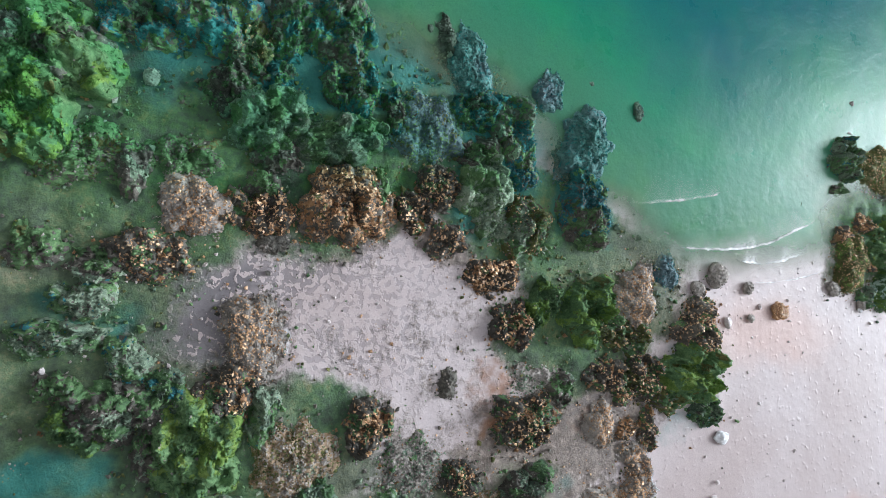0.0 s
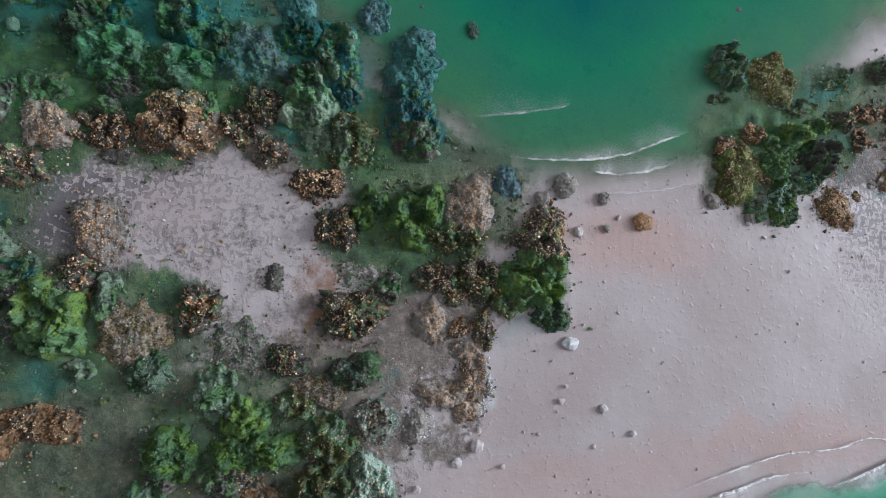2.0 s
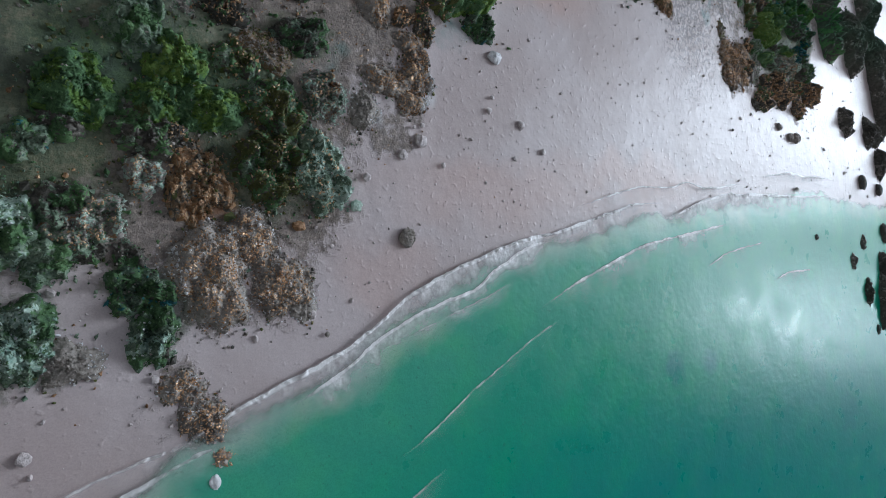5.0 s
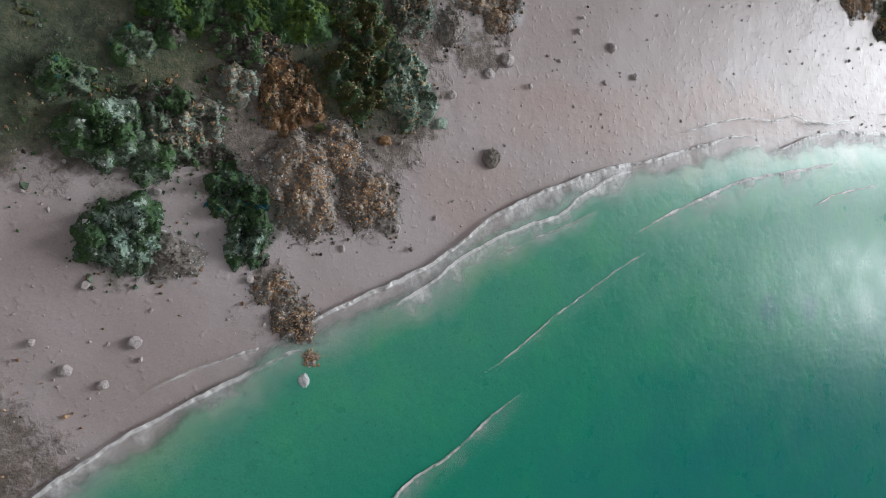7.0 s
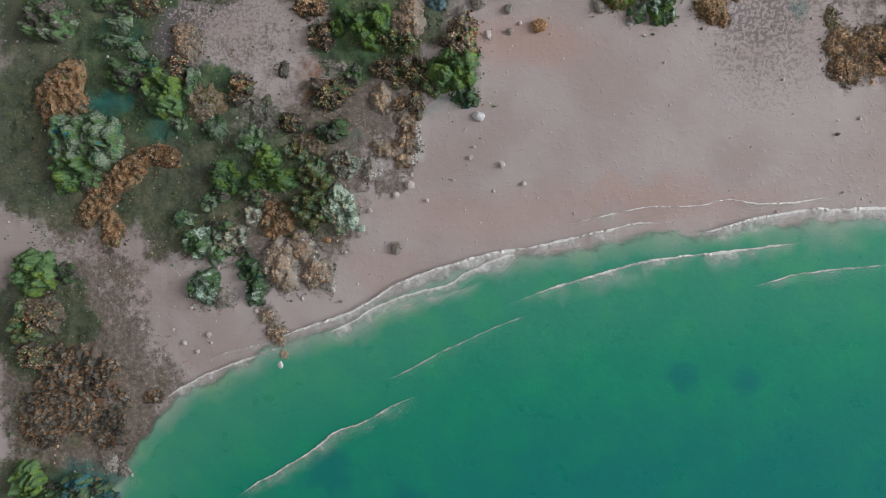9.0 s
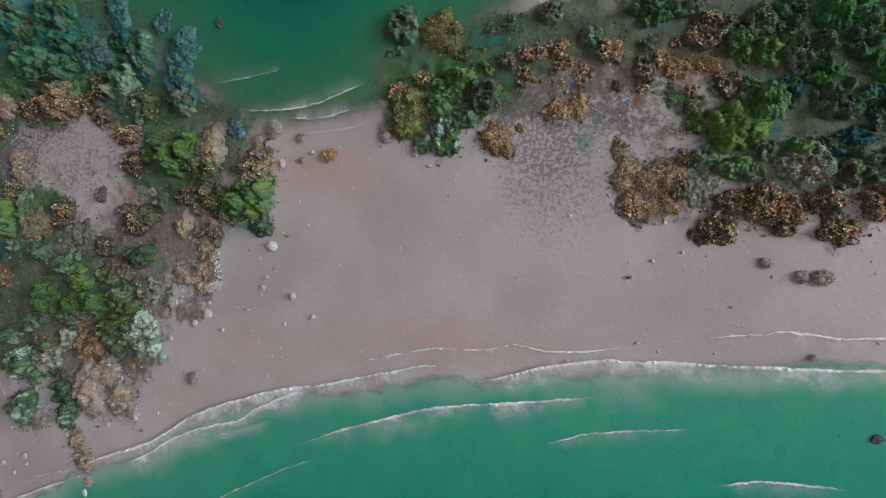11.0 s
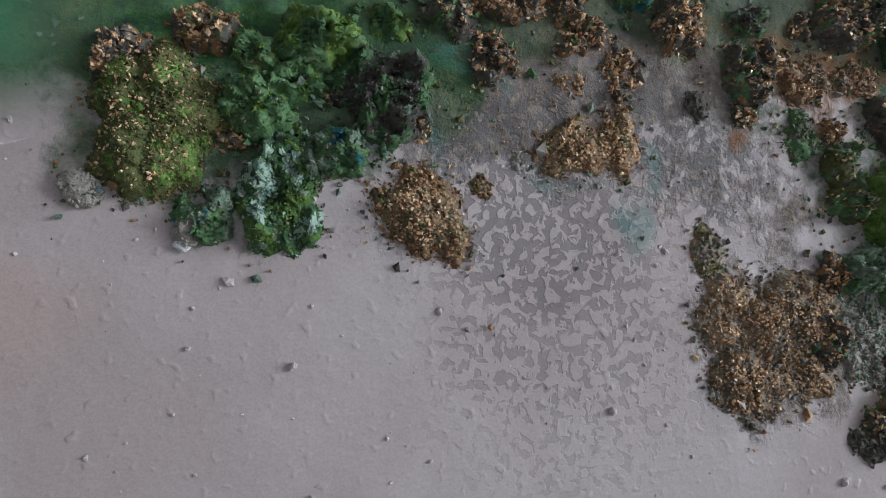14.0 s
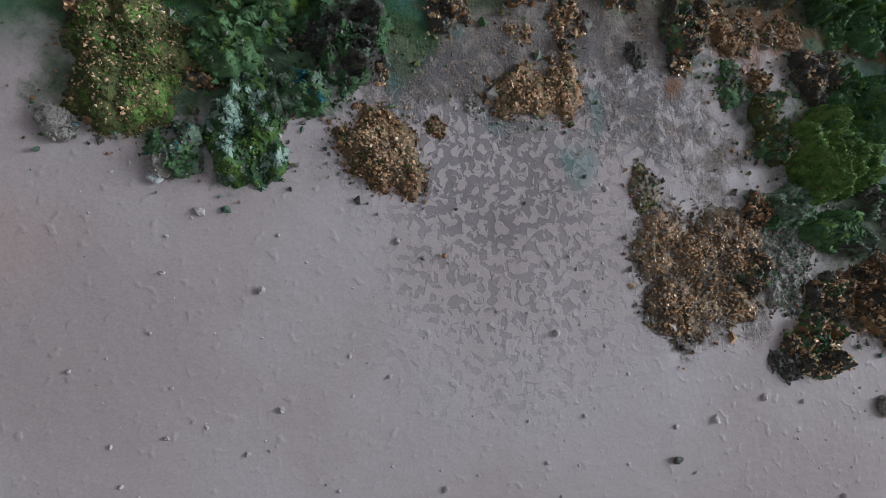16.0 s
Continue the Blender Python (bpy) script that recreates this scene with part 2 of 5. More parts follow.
def grid_faces(nu, nv):
    i = np.arange(nu - 1)[:, None] * nv + np.arange(nv - 1)[None]
    i = i.ravel()
    return np.stack([i, i + nv, i + nv + 1, i + 1], 1)


def value_noise(x, y, cell, seed):
    """Smooth random field over the plan, about -1 to 1."""
    r = np.random.RandomState(seed).rand(97, 97) * 2 - 1
    u, v = np.asarray(x) / cell + 500.0, np.asarray(y) / cell + 500.0
    iu, iv = np.floor(u).astype(int), np.floor(v).astype(int)
    fu, fv = u - iu, v - iv
    fu, fv = fu * fu * (3 - 2 * fu), fv * fv * (3 - 2 * fv)
    g = lambda a, b: r[a % 97, b % 97]
    return (g(iu, iv) * (1 - fu) + g(iu + 1, iv) * fu) * (1 - fv) + (g(iu, iv + 1) * (1 - fu) + g(iu + 1, iv + 1) * fu) * fv


def spline(points, n):
    """Catmull-Rom through the points, n samples."""
    p = np.array(points, float)
    p = np.vstack([2 * p[0] - p[1], p, 2 * p[-1] - p[-2]])
    t = np.linspace(0, len(p) - 3 - 1e-6, n)
    i, f = t.astype(int), (t % 1)[:, None]
    a, b, c, d = p[i], p[i + 1], p[i + 2], p[i + 3]
    return 0.5 * (2 * b + (c - a) * f + (2 * a - 5 * b + 4 * c - d) * f**2 + (3 * b - a - 3 * c + d) * f**3)


def box(name, lo, hi, mat):
    (x0, y0, z0), (x1, y1, z1) = lo, hi
    v = [(x, y, z) for x in (x0, x1) for y in (y0, y1) for z in (z0, z1)]
    f = [(0, 1, 3, 2), (4, 6, 7, 5), (0, 4, 5, 1), (2, 3, 7, 6), (0, 2, 6, 4), (1, 5, 7, 3)]
    return tagged(mesh_ob(name, v, f, [mat]), kind="structure")


# ---- the relief's ground ----
X0, X1, Y0, Y1, STEP = -0.45, 1.55, -0.75, 0.55, 0.0036
ZONES = []


def zone(name, x, y, rx, ry, s):
    ZONES.append((name, x, y, rx, ry, s))


zone("moss", -0.0440, 0.1520, 0.153, 0.095, 1)
zone("moss", 0.0897, 0.1264, 0.119, 0.065, 1)
zone("moss", -0.0580, 0.0040, 0.053, 0.105, 0.5)
zone("moss", 0.0416, -0.1617, 0.092, 0.092, 0.75)
zone("moss", 0.0242, -0.1120, 0.056, 0.037, 0.6)
zone("moss", 0.1046, 0.1834, 0.113, 0.057, 0.8)
zone("moss", 0.1421, -0.1156, 0.096, 0.052, 0.7)
zone("moss", 0.1904, -0.1767, 0.061, 0.048, 0.5)
zone("moss", 0.2609, 0.0007, 0.065, 0.048, 0.8)
zone("moss", -0.0790, -0.0930, 0.196, 0.126, 1)
zone("moss", 0.0577, -0.1222, 0.058, 0.058, 0.6)
zone("moss", -0.1751, -0.3324, 0.068, 0.091, 0.8)
zone("moss", -0.1480, -0.4470, 0.126, 0.081, 0.35)
zone("moss", -0.1732, -0.5494, 0.099, 0.046, 0.8)
zone("moss", 0.5909, 0.0785, 0.062, 0.052, 0.9)
zone("moss", 0.8809, 0.0662, 0.0623, 0.077, 1.0)
zone("moss", 0.7845, 0.1067, 0.088, 0.032, 0.9)
zone("moss", 0.8775, -0.0058, 0.035, 0.040, 0.9)
zone("moss", 0.8221, -0.011, 0.033, 0.033, 0.3)
zone("moss", 0.6199, 0.1184, 0.097, 0.034, 0.9)
zone("moss", 0.9151, 0.0652, 0.0959, 0.11, 1.0)
zone("moss", 0.7970, 0.1285, 0.140, 0.037, 0.8)
zone("moss", -0.1021, 0.1407, 0.158, 0.198, 0.9)
zone("dirt", 0.166, -0.0306, 0.063, 0.041, 0.3)
zone("dirt", 0.2797, -0.0717, 0.050, 0.050, 0.6)
zone("dirt", 0.2351, -0.0677, 0.073, 0.035, 0.7)
zone("dirt", 0.2061, -0.2189, 0.053, 0.040, 0.6)
zone("dirt", 0.2892, -0.1562, 0.030, 0.026, 0.5)
zone("dirt", 0.7327, 0.0751, 0.084, 0.031, 0.8)
zone("dirt", 0.7897, 0.025, 0.041, 0.03, 0.4)
zone("dirt", 0.6781, 0.0590, 0.036, 0.025, 0.7)
zone("dirt", 0.7800, -0.0272, 0.040, 0.032, 0.6)
zone("dirt", 0.1337, -0.2032, 0.100, 0.045, 0.5)
zone("dirt", -0.1090, -0.4170, 0.109, 0.065, 0.7)
zone("dirt", -0.0550, -0.1590, 0.081, 0.060, 0.6)
zone("blotch", 0.0150, 0.0304, 0.065, 0.038, 1.3)
zone("blotch", 0.0681, 0.0507, 0.052, 0.024, 0.65)
zone("blotch", 0.1189, 0.0008, 0.068, 0.032, 0.4)
zone("blotch", 0.1377, 0.0495, 0.047, 0.025, 0.3)
zone("blotch", 0.6888, 0.0149, 0.043, 0.057, 0.62)
zone("blotch", 0.6567, 0.0377, 0.039, 0.036, 0.6)
zone("blotch", 0.7333, 0.0477, 0.041, 0.033, 0.6)
zone("blotch", 0.6612, 0.0649, 0.026, 0.017, 0.8)
zone("blotch", 0.6818, -0.0501, 0.048, 0.029, 0.28)
zone("pink", 0.4471, -0.0063, 0.075, 0.033, 0.8)
zone("pink", 0.4079, -0.1942, 0.124, 0.029, 0.5)
zone("pink", 0.5808, -0.1750, 0.142, 0.022, 0.6)
zone("pink", 0.2807, -0.2547, 0.040, 0.027, 0.4)
zone("teal", 0.0635, 0.1824, 0.097, 0.041, 0.8)
zone("teal", 0.2128, 0.1326, 0.051, 0.071, 0.9)
zone("teal", -0.0374, 0.0260, 0.049, 0.021, 0.5)
zone("teal", -0.0592, -0.0502, 0.043, 0.021, 0.7)
zone("teal", -0.0240, 0.0190, 0.014, 0.010, 0.6)
zone("teal", 0.0181, -0.0874, 0.056, 0.028, 0.5)
zone("teal", 0.2234, -0.1621, 0.030, 0.017, 0.5)
zone("teal", 0.3509, -0.0734, 0.027, 0.011, 0.5)
zone("teal", 0.7177, 0.0229, 0.013, 0.016, 0.6)
zone("teal", 0.6477, 0.0436, 0.008, 0.017, 0.5)
zone("teal", 0.8842, 0.0391, 0.027, 0.042, 0.6)
zone("teal", 0.6291, 0.1270, 0.053, 0.029, 0.6)
zone("teal", -0.0730, -0.0800, 0.042, 0.049, 0.6)
zone("teal", -0.1150, -0.5530, 0.066, 0.037, 0.7)
zone("rust", 0.2028, -0.0156, 0.023, 0.015, 0.5)
zone("rust", 0.1986, -0.0285, 0.017, 0.022, 0.6)
zone("rust", 0.1978, -0.0588, 0.011, 0.011, 0.7)
zone("rust", 0.1609, -0.1956, 0.026, 0.026, 0.6)
zone("rust", 0.7772, 0.0469, 0.011, 0.007, 0.7)
zone("rust", 0.8160, 0.0801, 0.035, 0.012, 0.7)
zone("rust", -0.1050, -0.0930, 0.043, 0.085, 0.7)
zone("rust", -0.1290, -0.4140, 0.047, 0.061, 0.6)
zone("rust", 0.1942, -0.0355, 0.015, 0.024, 0.5)
zone("white", 0.3361, -0.1107, 0.009, 0.022, 0.6)
zone("white", 0.2800, -0.1428, 0.009, 0.017, 0.6)
zone("white", 0.0671, 0.0122, 0.003, 0.016, 0.8)
zone("dirt", 0.6769, 0.0992, 0.103, 0.035, 0.9)
zone("dirt", 0.7594, 0.0418, 0.06, 0.035, 0.4)
zone("moss", 0.6536, 0.1116, 0.091, 0.030, 0.7)
zone("moss", 0.3092, 0.0375, 0.077, 0.047, 0.8)
zone("dirt", 0.2761, -0.0412, 0.054, 0.042, 0.8)
zone("dirt", 0.1964, -0.1717, 0.072, 0.068, 0.8)
zone("dirt", 0.1488, -0.0435, 0.097, 0.049, 0.3)
zone("moss", 0.0426, -0.1324, 0.062, 0.096, 0.7)
zone("blotch", 0.0301, -0.1687, 0.060, 0.056, 0.6)
zone("blotch", 0.0180, -0.1038, 0.042, 0.028, 0.6)
zone("blotch", 0.2710, -0.0291, 0.052, 0.026, 0.4)
zone("lush", -0.0066, 0.1457, 0.137, 0.079, 1)
zone("lush", 0.1184, 0.1277, 0.095, 0.062, 1)
zone("lush", -0.0470, 0.0170, 0.052, 0.042, 0.6)
zone("lush", -0.0275, -0.0456, 0.070, 0.042, 0.5)
zone("lush", 0.5951, 0.1252, 0.084, 0.035, 0.9)
zone("lush", 0.5601, 0.0883, 0.071, 0.058, 0.9)
zone("moss", 0.5681, 0.1029, 0.072, 0.052, 1)
zone("lush", 0.2609, 0.0156, 0.064, 0.048, 0.7)
zone("lush", 0.1328, -0.1331, 0.053, 0.035, 0.5)
zone("dirt", -0.0790, -0.2800, 0.092, 0.079, 0.5)
zone("dirt", -0.1300, -0.4200, 0.112, 0.077, 0.9)
zone("blotch", 0.6981, 0.0572, 0.057, 0.031, 0.6)
zone("blotch", 0.7574, 0.0398, 0.026, 0.026, 0.6)
zone("blotch", 0.7790, 0.0607, 0.019, 0.015, 0.5)
zone("rust", 0.6691, 0.0767, 0.035, 0.010, 0.35)
zone("rust", 0.7686, 0.0290, 0.014, 0.007, 0.4)
zone("teal", 0.7005, 0.0389, 0.016, 0.007, 0.45)
zone("teal", 0.7236, 0.0339, 0.009, 0.014, 0.55)
zone("teal", 0.6491, 0.0893, 0.015, 0.015, 0.5)
zone("teal", 0.6267, 0.0549, 0.012, 0.015, 0.4)
zone("teal", 0.6691, 0.0787, 0.015, 0.012, 0.4)
zone("lush", 0.6343, 0.0844, 0.028, 0.018, 0.7)
zone("lush", 0.6157, 0.0318, 0.012, 0.020, 0.6)
zone("moss", 0.6342, 0.0796, 0.028, 0.023, 0.7)
zone("moss", 0.0216, 0.1713, 0.095, 0.052, 1)
zone("moss", 0.0806, 0.1077, 0.121, 0.032, 0.7)
zone("lush", 0.0309, 0.1643, 0.111, 0.055, 1)
zone("teal", 0.1086, 0.1726, 0.059, 0.033, 0.5)
zone("moss", 0.1751, 0.1412, 0.066, 0.049, 1)
zone("lush", 0.1749, 0.1257, 0.061, 0.049, 0.9)
zone("teal", 0.2224, 0.1266, 0.037, 0.049, 0.6)
zone("moss", 0.2554, 0.0866, 0.037, 0.033, 0.8)
zone("blotch", 0.0979, 0.0455, 0.103, 0.032, 0.35)
zone("dirt", 0.1731, 0.0087, 0.079, 0.031, 0.3)
zone("rust", 0.8621, 0.0827, 0.039, 0.011, 0.7)
zone("rust", 0.8287, 0.0969, 0.021, 0.018, 0.6)
zone("rust", 0.7712, 0.0917, 0.021, 0.014, 0.5)
zone("rust", 0.8595, 0.0432, 0.021, 0.021, 0.5)
zone("lush", 0.807, 0.0508, 0.041, 0.021, 0.3)
zone("lush", 0.8416, 0.0629, 0.028, 0.021, 0.3)
zone("lush", 0.9068, 0.1005, 0.049, 0.038, 0.7)
zone("moss", 0.8108, 0.0608, 0.045, 0.024, 0.3)
zone("teal", 0.7980, 0.1265, 0.051, 0.018, 0.6)
zone("teal", 0.8506, 0.0401, 0.021, 0.014, 0.4)
zone("teal", 0.3658, -0.0147, 0.037, 0.023, 0.5)
zone("teal", 0.2441, -0.1139, 0.031, 0.017, 0.4)
zone("lush", 0.1035, -0.0373, 0.046, 0.028, 0.7)
zone("lush", 0.0259, -0.0698, 0.062, 0.038, 0.7)
zone("moss", 0.0524, -0.0584, 0.076, 0.052, 0.9)
zone("dirt", 0.1247, -0.0022, 0.061, 0.037, 0.3)
zone("dirt", 0.2821, -0.0425, 0.054, 0.031, 0.6)
zone("rust", 0.2768, -0.0566, 0.031, 0.013, 0.4)
zone("dirt", 0.0387, -0.2144, 0.075, 0.050, 0.6)
zone("dirt", -0.0990, -0.0740, 0.107, 0.078, 0.8)
zone("dirt", -0.0580, -0.3508, 0.074, 0.061, 0.6)
zone("dirt", -0.1560, -0.5300, 0.079, 0.050, 0.8)
zone("teal", -0.0990, -0.5350, 0.091, 0.042, 0.7)
zone("rust", -0.1520, -0.4410, 0.057, 0.021, 0.7)
zone("rust", -0.0800, -0.3890, 0.034, 0.020, 0.5)
zone("dirt", -0.0360, -0.3914, 0.083, 0.051, 0.55)
zone("dirt", -0.1220, -0.2020, 0.055, 0.041, 0.5)
zone("white", 0.7055, -0.0769, 0.057, 0.051, 0.2)
zone("blotch", 0.692, -0.030, 0.058, 0.058, 0.4)
zone("blotch", 0.760, 0.036, 0.035, 0.028, 0.7)
zone("dirt", 0.785, 0.055, 0.05, 0.035, 0.4)
zone("dirt", 0.665, 0.055, 0.030, 0.022, 0.6)
zone("rust", 0.800, 0.075, 0.040, 0.020, 0.6)
zone("dirt", -0.110, -0.420, 0.120, 0.130, 1.2)
zone("rust", -0.120, -0.410, 0.070, 0.060, 0.8)
zone("teal", -0.100, -0.560, 0.090, 0.050, 0.9)
zone("moss", -0.130, -0.320, 0.060, 0.060, 0.8)
zone("moss", 0.020, 0.130, 0.210, 0.075, 1)
zone("lush", 0.020, 0.135, 0.210, 0.080, 1)
zone("moss", 0.240, 0.075, 0.060, 0.040, 0.9)
zone("lush", 0.240, 0.085, 0.070, 0.050, 0.9)
zone("teal", 0.130, 0.190, 0.110, 0.040, 0.9)
zone("dirt", 0.150, -0.190, 0.110, 0.070, 0.7)
zone("dirt", 0.230, -0.110, 0.080, 0.050, 0.6)


# moss washes lie round mossy clumps, teal ones round those in the water
SKIRTS = {"moss": ("green", "greendark", "paletip", "moss", "sage", "sagedark", "dark", "olive", "lowmoss", "dome", "mossrock", "pale2"), "teal": ("teal", "tealrock", "pale"), "dirt": ("gold", "darkgold", "goldrock", "goldmound", "goldlight", "goldfrost", "goldpale", "chunk", "gravelgold", "rust", "crust")}
CLUMPS = []


def clump(kind, x, y, rx, ry, turn):
    """Plans a clump and the wash of paint round its foot."""
    CLUMPS.append((kind, x, y, rx * 1.04, ry * 1.04, turn))
    for wash, kinds in SKIRTS.items():
        if kind in kinds:
            far = x > 0.98
            zone(wash, x, y, 1.6 * max(rx, 0.005), 1.6 * max(ry, 0.005), 0.0 if far else 0.75 if y > 0.06 and x < 0.7 else 0.4)


clump("green", -0.0650, 0.1360, 0.0252, 0.0287, 5)
clump("dark", -0.0500, 0.1730, 0.0257, 0.0238, 10)
clump("teal", -0.0062, 0.1913, 0.0258, 0.0166, 10)
clump("dark", 0.0308, 0.1854, 0.0110, 0.0055, 5)
clump("olive", 0.0508, 0.1814, 0.0128, 0.0164, 4)
clump("teal", 0.0736, 0.1964, 0.0168, 0.0205, 9)
clump("teal", 0.1042, 0.1987, 0.0208, 0.0264, 8)
clump("dark", 0.0407, 0.1574, 0.0179, 0.0143, 4)
clump("teal", 0.0665, 0.1667, 0.0109, 0.0090, 9)
clump("teal", 0.1106, 0.1638, 0.0202, 0.0184, 8)
clump("sage", 0.0607, 0.1397, 0.0213, 0.0230, 9)
clump("sage", 0.1028, 0.1304, 0.0250, 0.0161, 4)
clump("sage", 0.1235, 0.1357, 0.0109, 0.0091, 4)
clump("dark", 0.0660, 0.1183, 0.0140, 0.0105, 4)
clump("teal", 0.1406, 0.1507, 0.0130, 0.0148, 8)
clump("mossrock", 0.1593, 0.1416, 0.0224, 0.0261, 4)
clump("darkrock", 0.1731, 0.2032, 0.0079, 0.0158, 7)
clump("tealrock", 0.1904, 0.1867, 0.0178, 0.0237, 7)
clump("teal", 0.1940, 0.1566, 0.0175, 0.0155, 7)
clump("teal", 0.2209, 0.1456, 0.0178, 0.0237, 7)
clump("dark", 0.1968, 0.1256, 0.0153, 0.0134, 4)
clump("sage", 0.1985, 0.1046, 0.0189, 0.0227, 4)
clump("teal", 0.2286, 0.1166, 0.0118, 0.0118, 7)
clump("tealrock", 0.2501, 0.1727, 0.0137, 0.0166, 6)
clump("tealrock", 0.2787, 0.1373, 0.0251, 0.0272, 3)
clump("teal", 0.2774, 0.0950, 0.0185, 0.0287, 3)
clump("dark", 0.2782, 0.0753, 0.0163, 0.0143, 3)
clump("sage", 0.2042, 0.0817, 0.0132, 0.0132, 0)
clump("olive", 0.2291, 0.0785, 0.0194, 0.0194, 0)
clump("darkgold", 0.1669, 0.1035, 0.0166, 0.0147, 4)
clump("darkgold", 0.1506, 0.0868, 0.0126, 0.0145, 4)
clump("darkgold", 0.1710, 0.0686, 0.0146, 0.0110, 0)
clump("gold", 0.1068, 0.0908, 0.0264, 0.0264, 0)
clump("sage", 0.1270, 0.0983, 0.0071, 0.0143, 4)
clump("goldrock", 0.0190, 0.0887, 0.0189, 0.0189, 0)
clump("darkgold", 0.0395, 0.0866, 0.0103, 0.0103, 0)
clump("gold", 0.0605, 0.0848, 0.0138, 0.0138, 0)
clump("darkgold", -0.0070, 0.0609, 0.0153, 0.0153, 0)
clump("darkgold", 0.0100, 0.0605, 0.0085, 0.0102, 0)
clump("dark", 0.0575, 0.0996, 0.0104, 0.0104, 0)
clump("darkrock", 0.0619, 0.0671, 0.0086, 0.0069, 0)
clump("lowmoss", 0.0140, 0.1153, 0.0208, 0.0139, 5)
clump("lowmoss", -0.0336, 0.1144, 0.0245, 0.0175, 5)
clump("dark", -0.0122, 0.1083, 0.0104, 0.0139, 5)
clump("dark", -0.0570, 0.0640, 0.0139, 0.0104, 0)
clump("green", -0.0630, 0.0740, 0.0052, 0.0052, 0)
clump("dark", -0.0290, 0.0560, 0.0137, 0.0103, 5)
clump("sagedark", -0.0350, 0.0380, 0.0171, 0.0103, 355)
clump("sagedark", -0.0490, 0.0170, 0.0207, 0.0103, 0)
clump("sagedark", -0.0144, 0.0040, 0.0119, 0.0119, 0)
clump("goldrock", 0.0512, 0.0136, 0.0198, 0.0232, 0)
clump("darkgold", 0.0347, -0.0194, 0.0188, 0.0171, 0)
clump("sagedark", 0.0030, -0.0166, 0.0154, 0.0120, 0)
clump("dark", -0.0110, -0.0213, 0.0120, 0.0103, 355)
clump("greendark", -0.0312, -0.0272, 0.0207, 0.0155, 354)
clump("sagedark", 0.0564, -0.0340, 0.0104, 0.0173, 0)
clump("dark", -0.0490, -0.0080, 0.0104, 0.0086, 0)
clump("greendark", 0.0194, -0.0554, 0.0208, 0.0208, 355)
clump("dark", -0.0032, -0.0465, 0.0104, 0.0138, 355)
clump("rock", 0.0716, -0.0586, 0.0245, 0.0245, 356)
clump("darkgold", 0.1175, -0.0445, 0.0160, 0.0160, 356)
clump("darkrock", 0.1702, -0.0235, 0.0073, 0.0103, 356)
clump("gravel", 0.1459, -0.0736, 0.0221, 0.0202, 352)
clump("darkgold", 0.1768, -0.0848, 0.0151, 0.0121, 352)
clump("darkgold", 0.2265, -0.0521, 0.0234, 0.0195, 357)
clump("gravel", 0.2358, -0.0251, 0.0195, 0.0117, 357)
clump("dark", 0.2549, -0.0335, 0.0100, 0.0120, 357)
clump("gold", 0.2028, 0.0445, 0.0187, 0.0131, 0)
clump("darkgold", 0.2185, 0.0128, 0.0152, 0.0171, 357)
clump("green", 0.2779, 0.0196, 0.0224, 0.0224, 0)
clump("greendark", 0.2427, 0.0247, 0.0137, 0.0176, 0)
clump("goldrock", 0.3192, 0.0266, 0.0192, 0.0256, 357)
clump("tealrock", 0.3484, 0.0457, 0.0111, 0.0133, 0)
clump("darkgold", 0.2906, -0.0264, 0.0166, 0.0124, 357)
clump("darkgold", 0.3238, -0.0291, 0.0151, 0.0173, 357)
clump("olive", 0.3110, -0.0022, 0.0169, 0.0127, 357)
clump("chunk", 0.3759, 0.0033, 0.0206, 0.0206, 0)
clump("green", 0.3673, -0.0301, 0.0273, 0.0251, 357)
clump("sagedark", 0.3814, -0.0596, 0.0149, 0.0131, 355)
clump("olive", 0.3430, -0.0449, 0.0133, 0.0133, 357)
clump("olive", 0.3138, -0.0310, 0.0147, 0.0126, 357)
clump("olive", 0.2980, 0.0078, 0.0167, 0.0125, 0)
clump("goldrock", 0.2868, -0.0608, 0.0120, 0.0193, 12)
clump("gold", 0.3082, -0.0660, 0.0086, 0.0078, 0)
clump("darkgold", 0.3264, -0.0685, 0.0087, 0.0152, 0)
clump("goldrock", 0.3131, -0.0832, 0.0129, 0.0078, 0)
clump("darkgold", 0.3046, -0.0419, 0.0095, 0.0069, 0)
clump("goldfrost", 0.3188, -0.1062, 0.0138, 0.0181, 357)
clump("goldrock", 0.2940, -0.1157, 0.0214, 0.0107, 0)
clump("goldfrost", 0.3129, -0.1294, 0.0121, 0.0095, 0)
clump("rockfrost", 0.2718, -0.1384, 0.0107, 0.0149, 357)
clump("dark", 0.2265, -0.0959, 0.0213, 0.0119, 0)
clump("rock", 0.2024, -0.1076, 0.0213, 0.0128, 0)
clump("sage", 0.1274, -0.1050, 0.0195, 0.0182, 0)
clump("green", 0.1470, -0.1237, 0.0172, 0.0172, 356)
clump("greendark", 0.1643, -0.1496, 0.0236, 0.0150, 0)
clump("green", 0.1386, -0.1481, 0.0173, 0.0152, 356)
clump("greendark", 0.0966, -0.1462, 0.0211, 0.0185, 0)
clump("dark", 0.1301, -0.1642, 0.0174, 0.0131, 0)
clump("dark", 0.0886, -0.1665, 0.0111, 0.0089, 356)
clump("olive", 0.1838, -0.1173, 0.0149, 0.0107, 0)
clump("olive", 0.2074, -0.1433, 0.0213, 0.0162, 356)
clump("goldpale", 0.2414, -0.1329, 0.0149, 0.0170, 0)
clump("sagedark", 0.0731, -0.1753, 0.0108, 0.0112, 0)
clump("sagedark", 0.0409, -0.1954, 0.0128, 0.0115, 0)
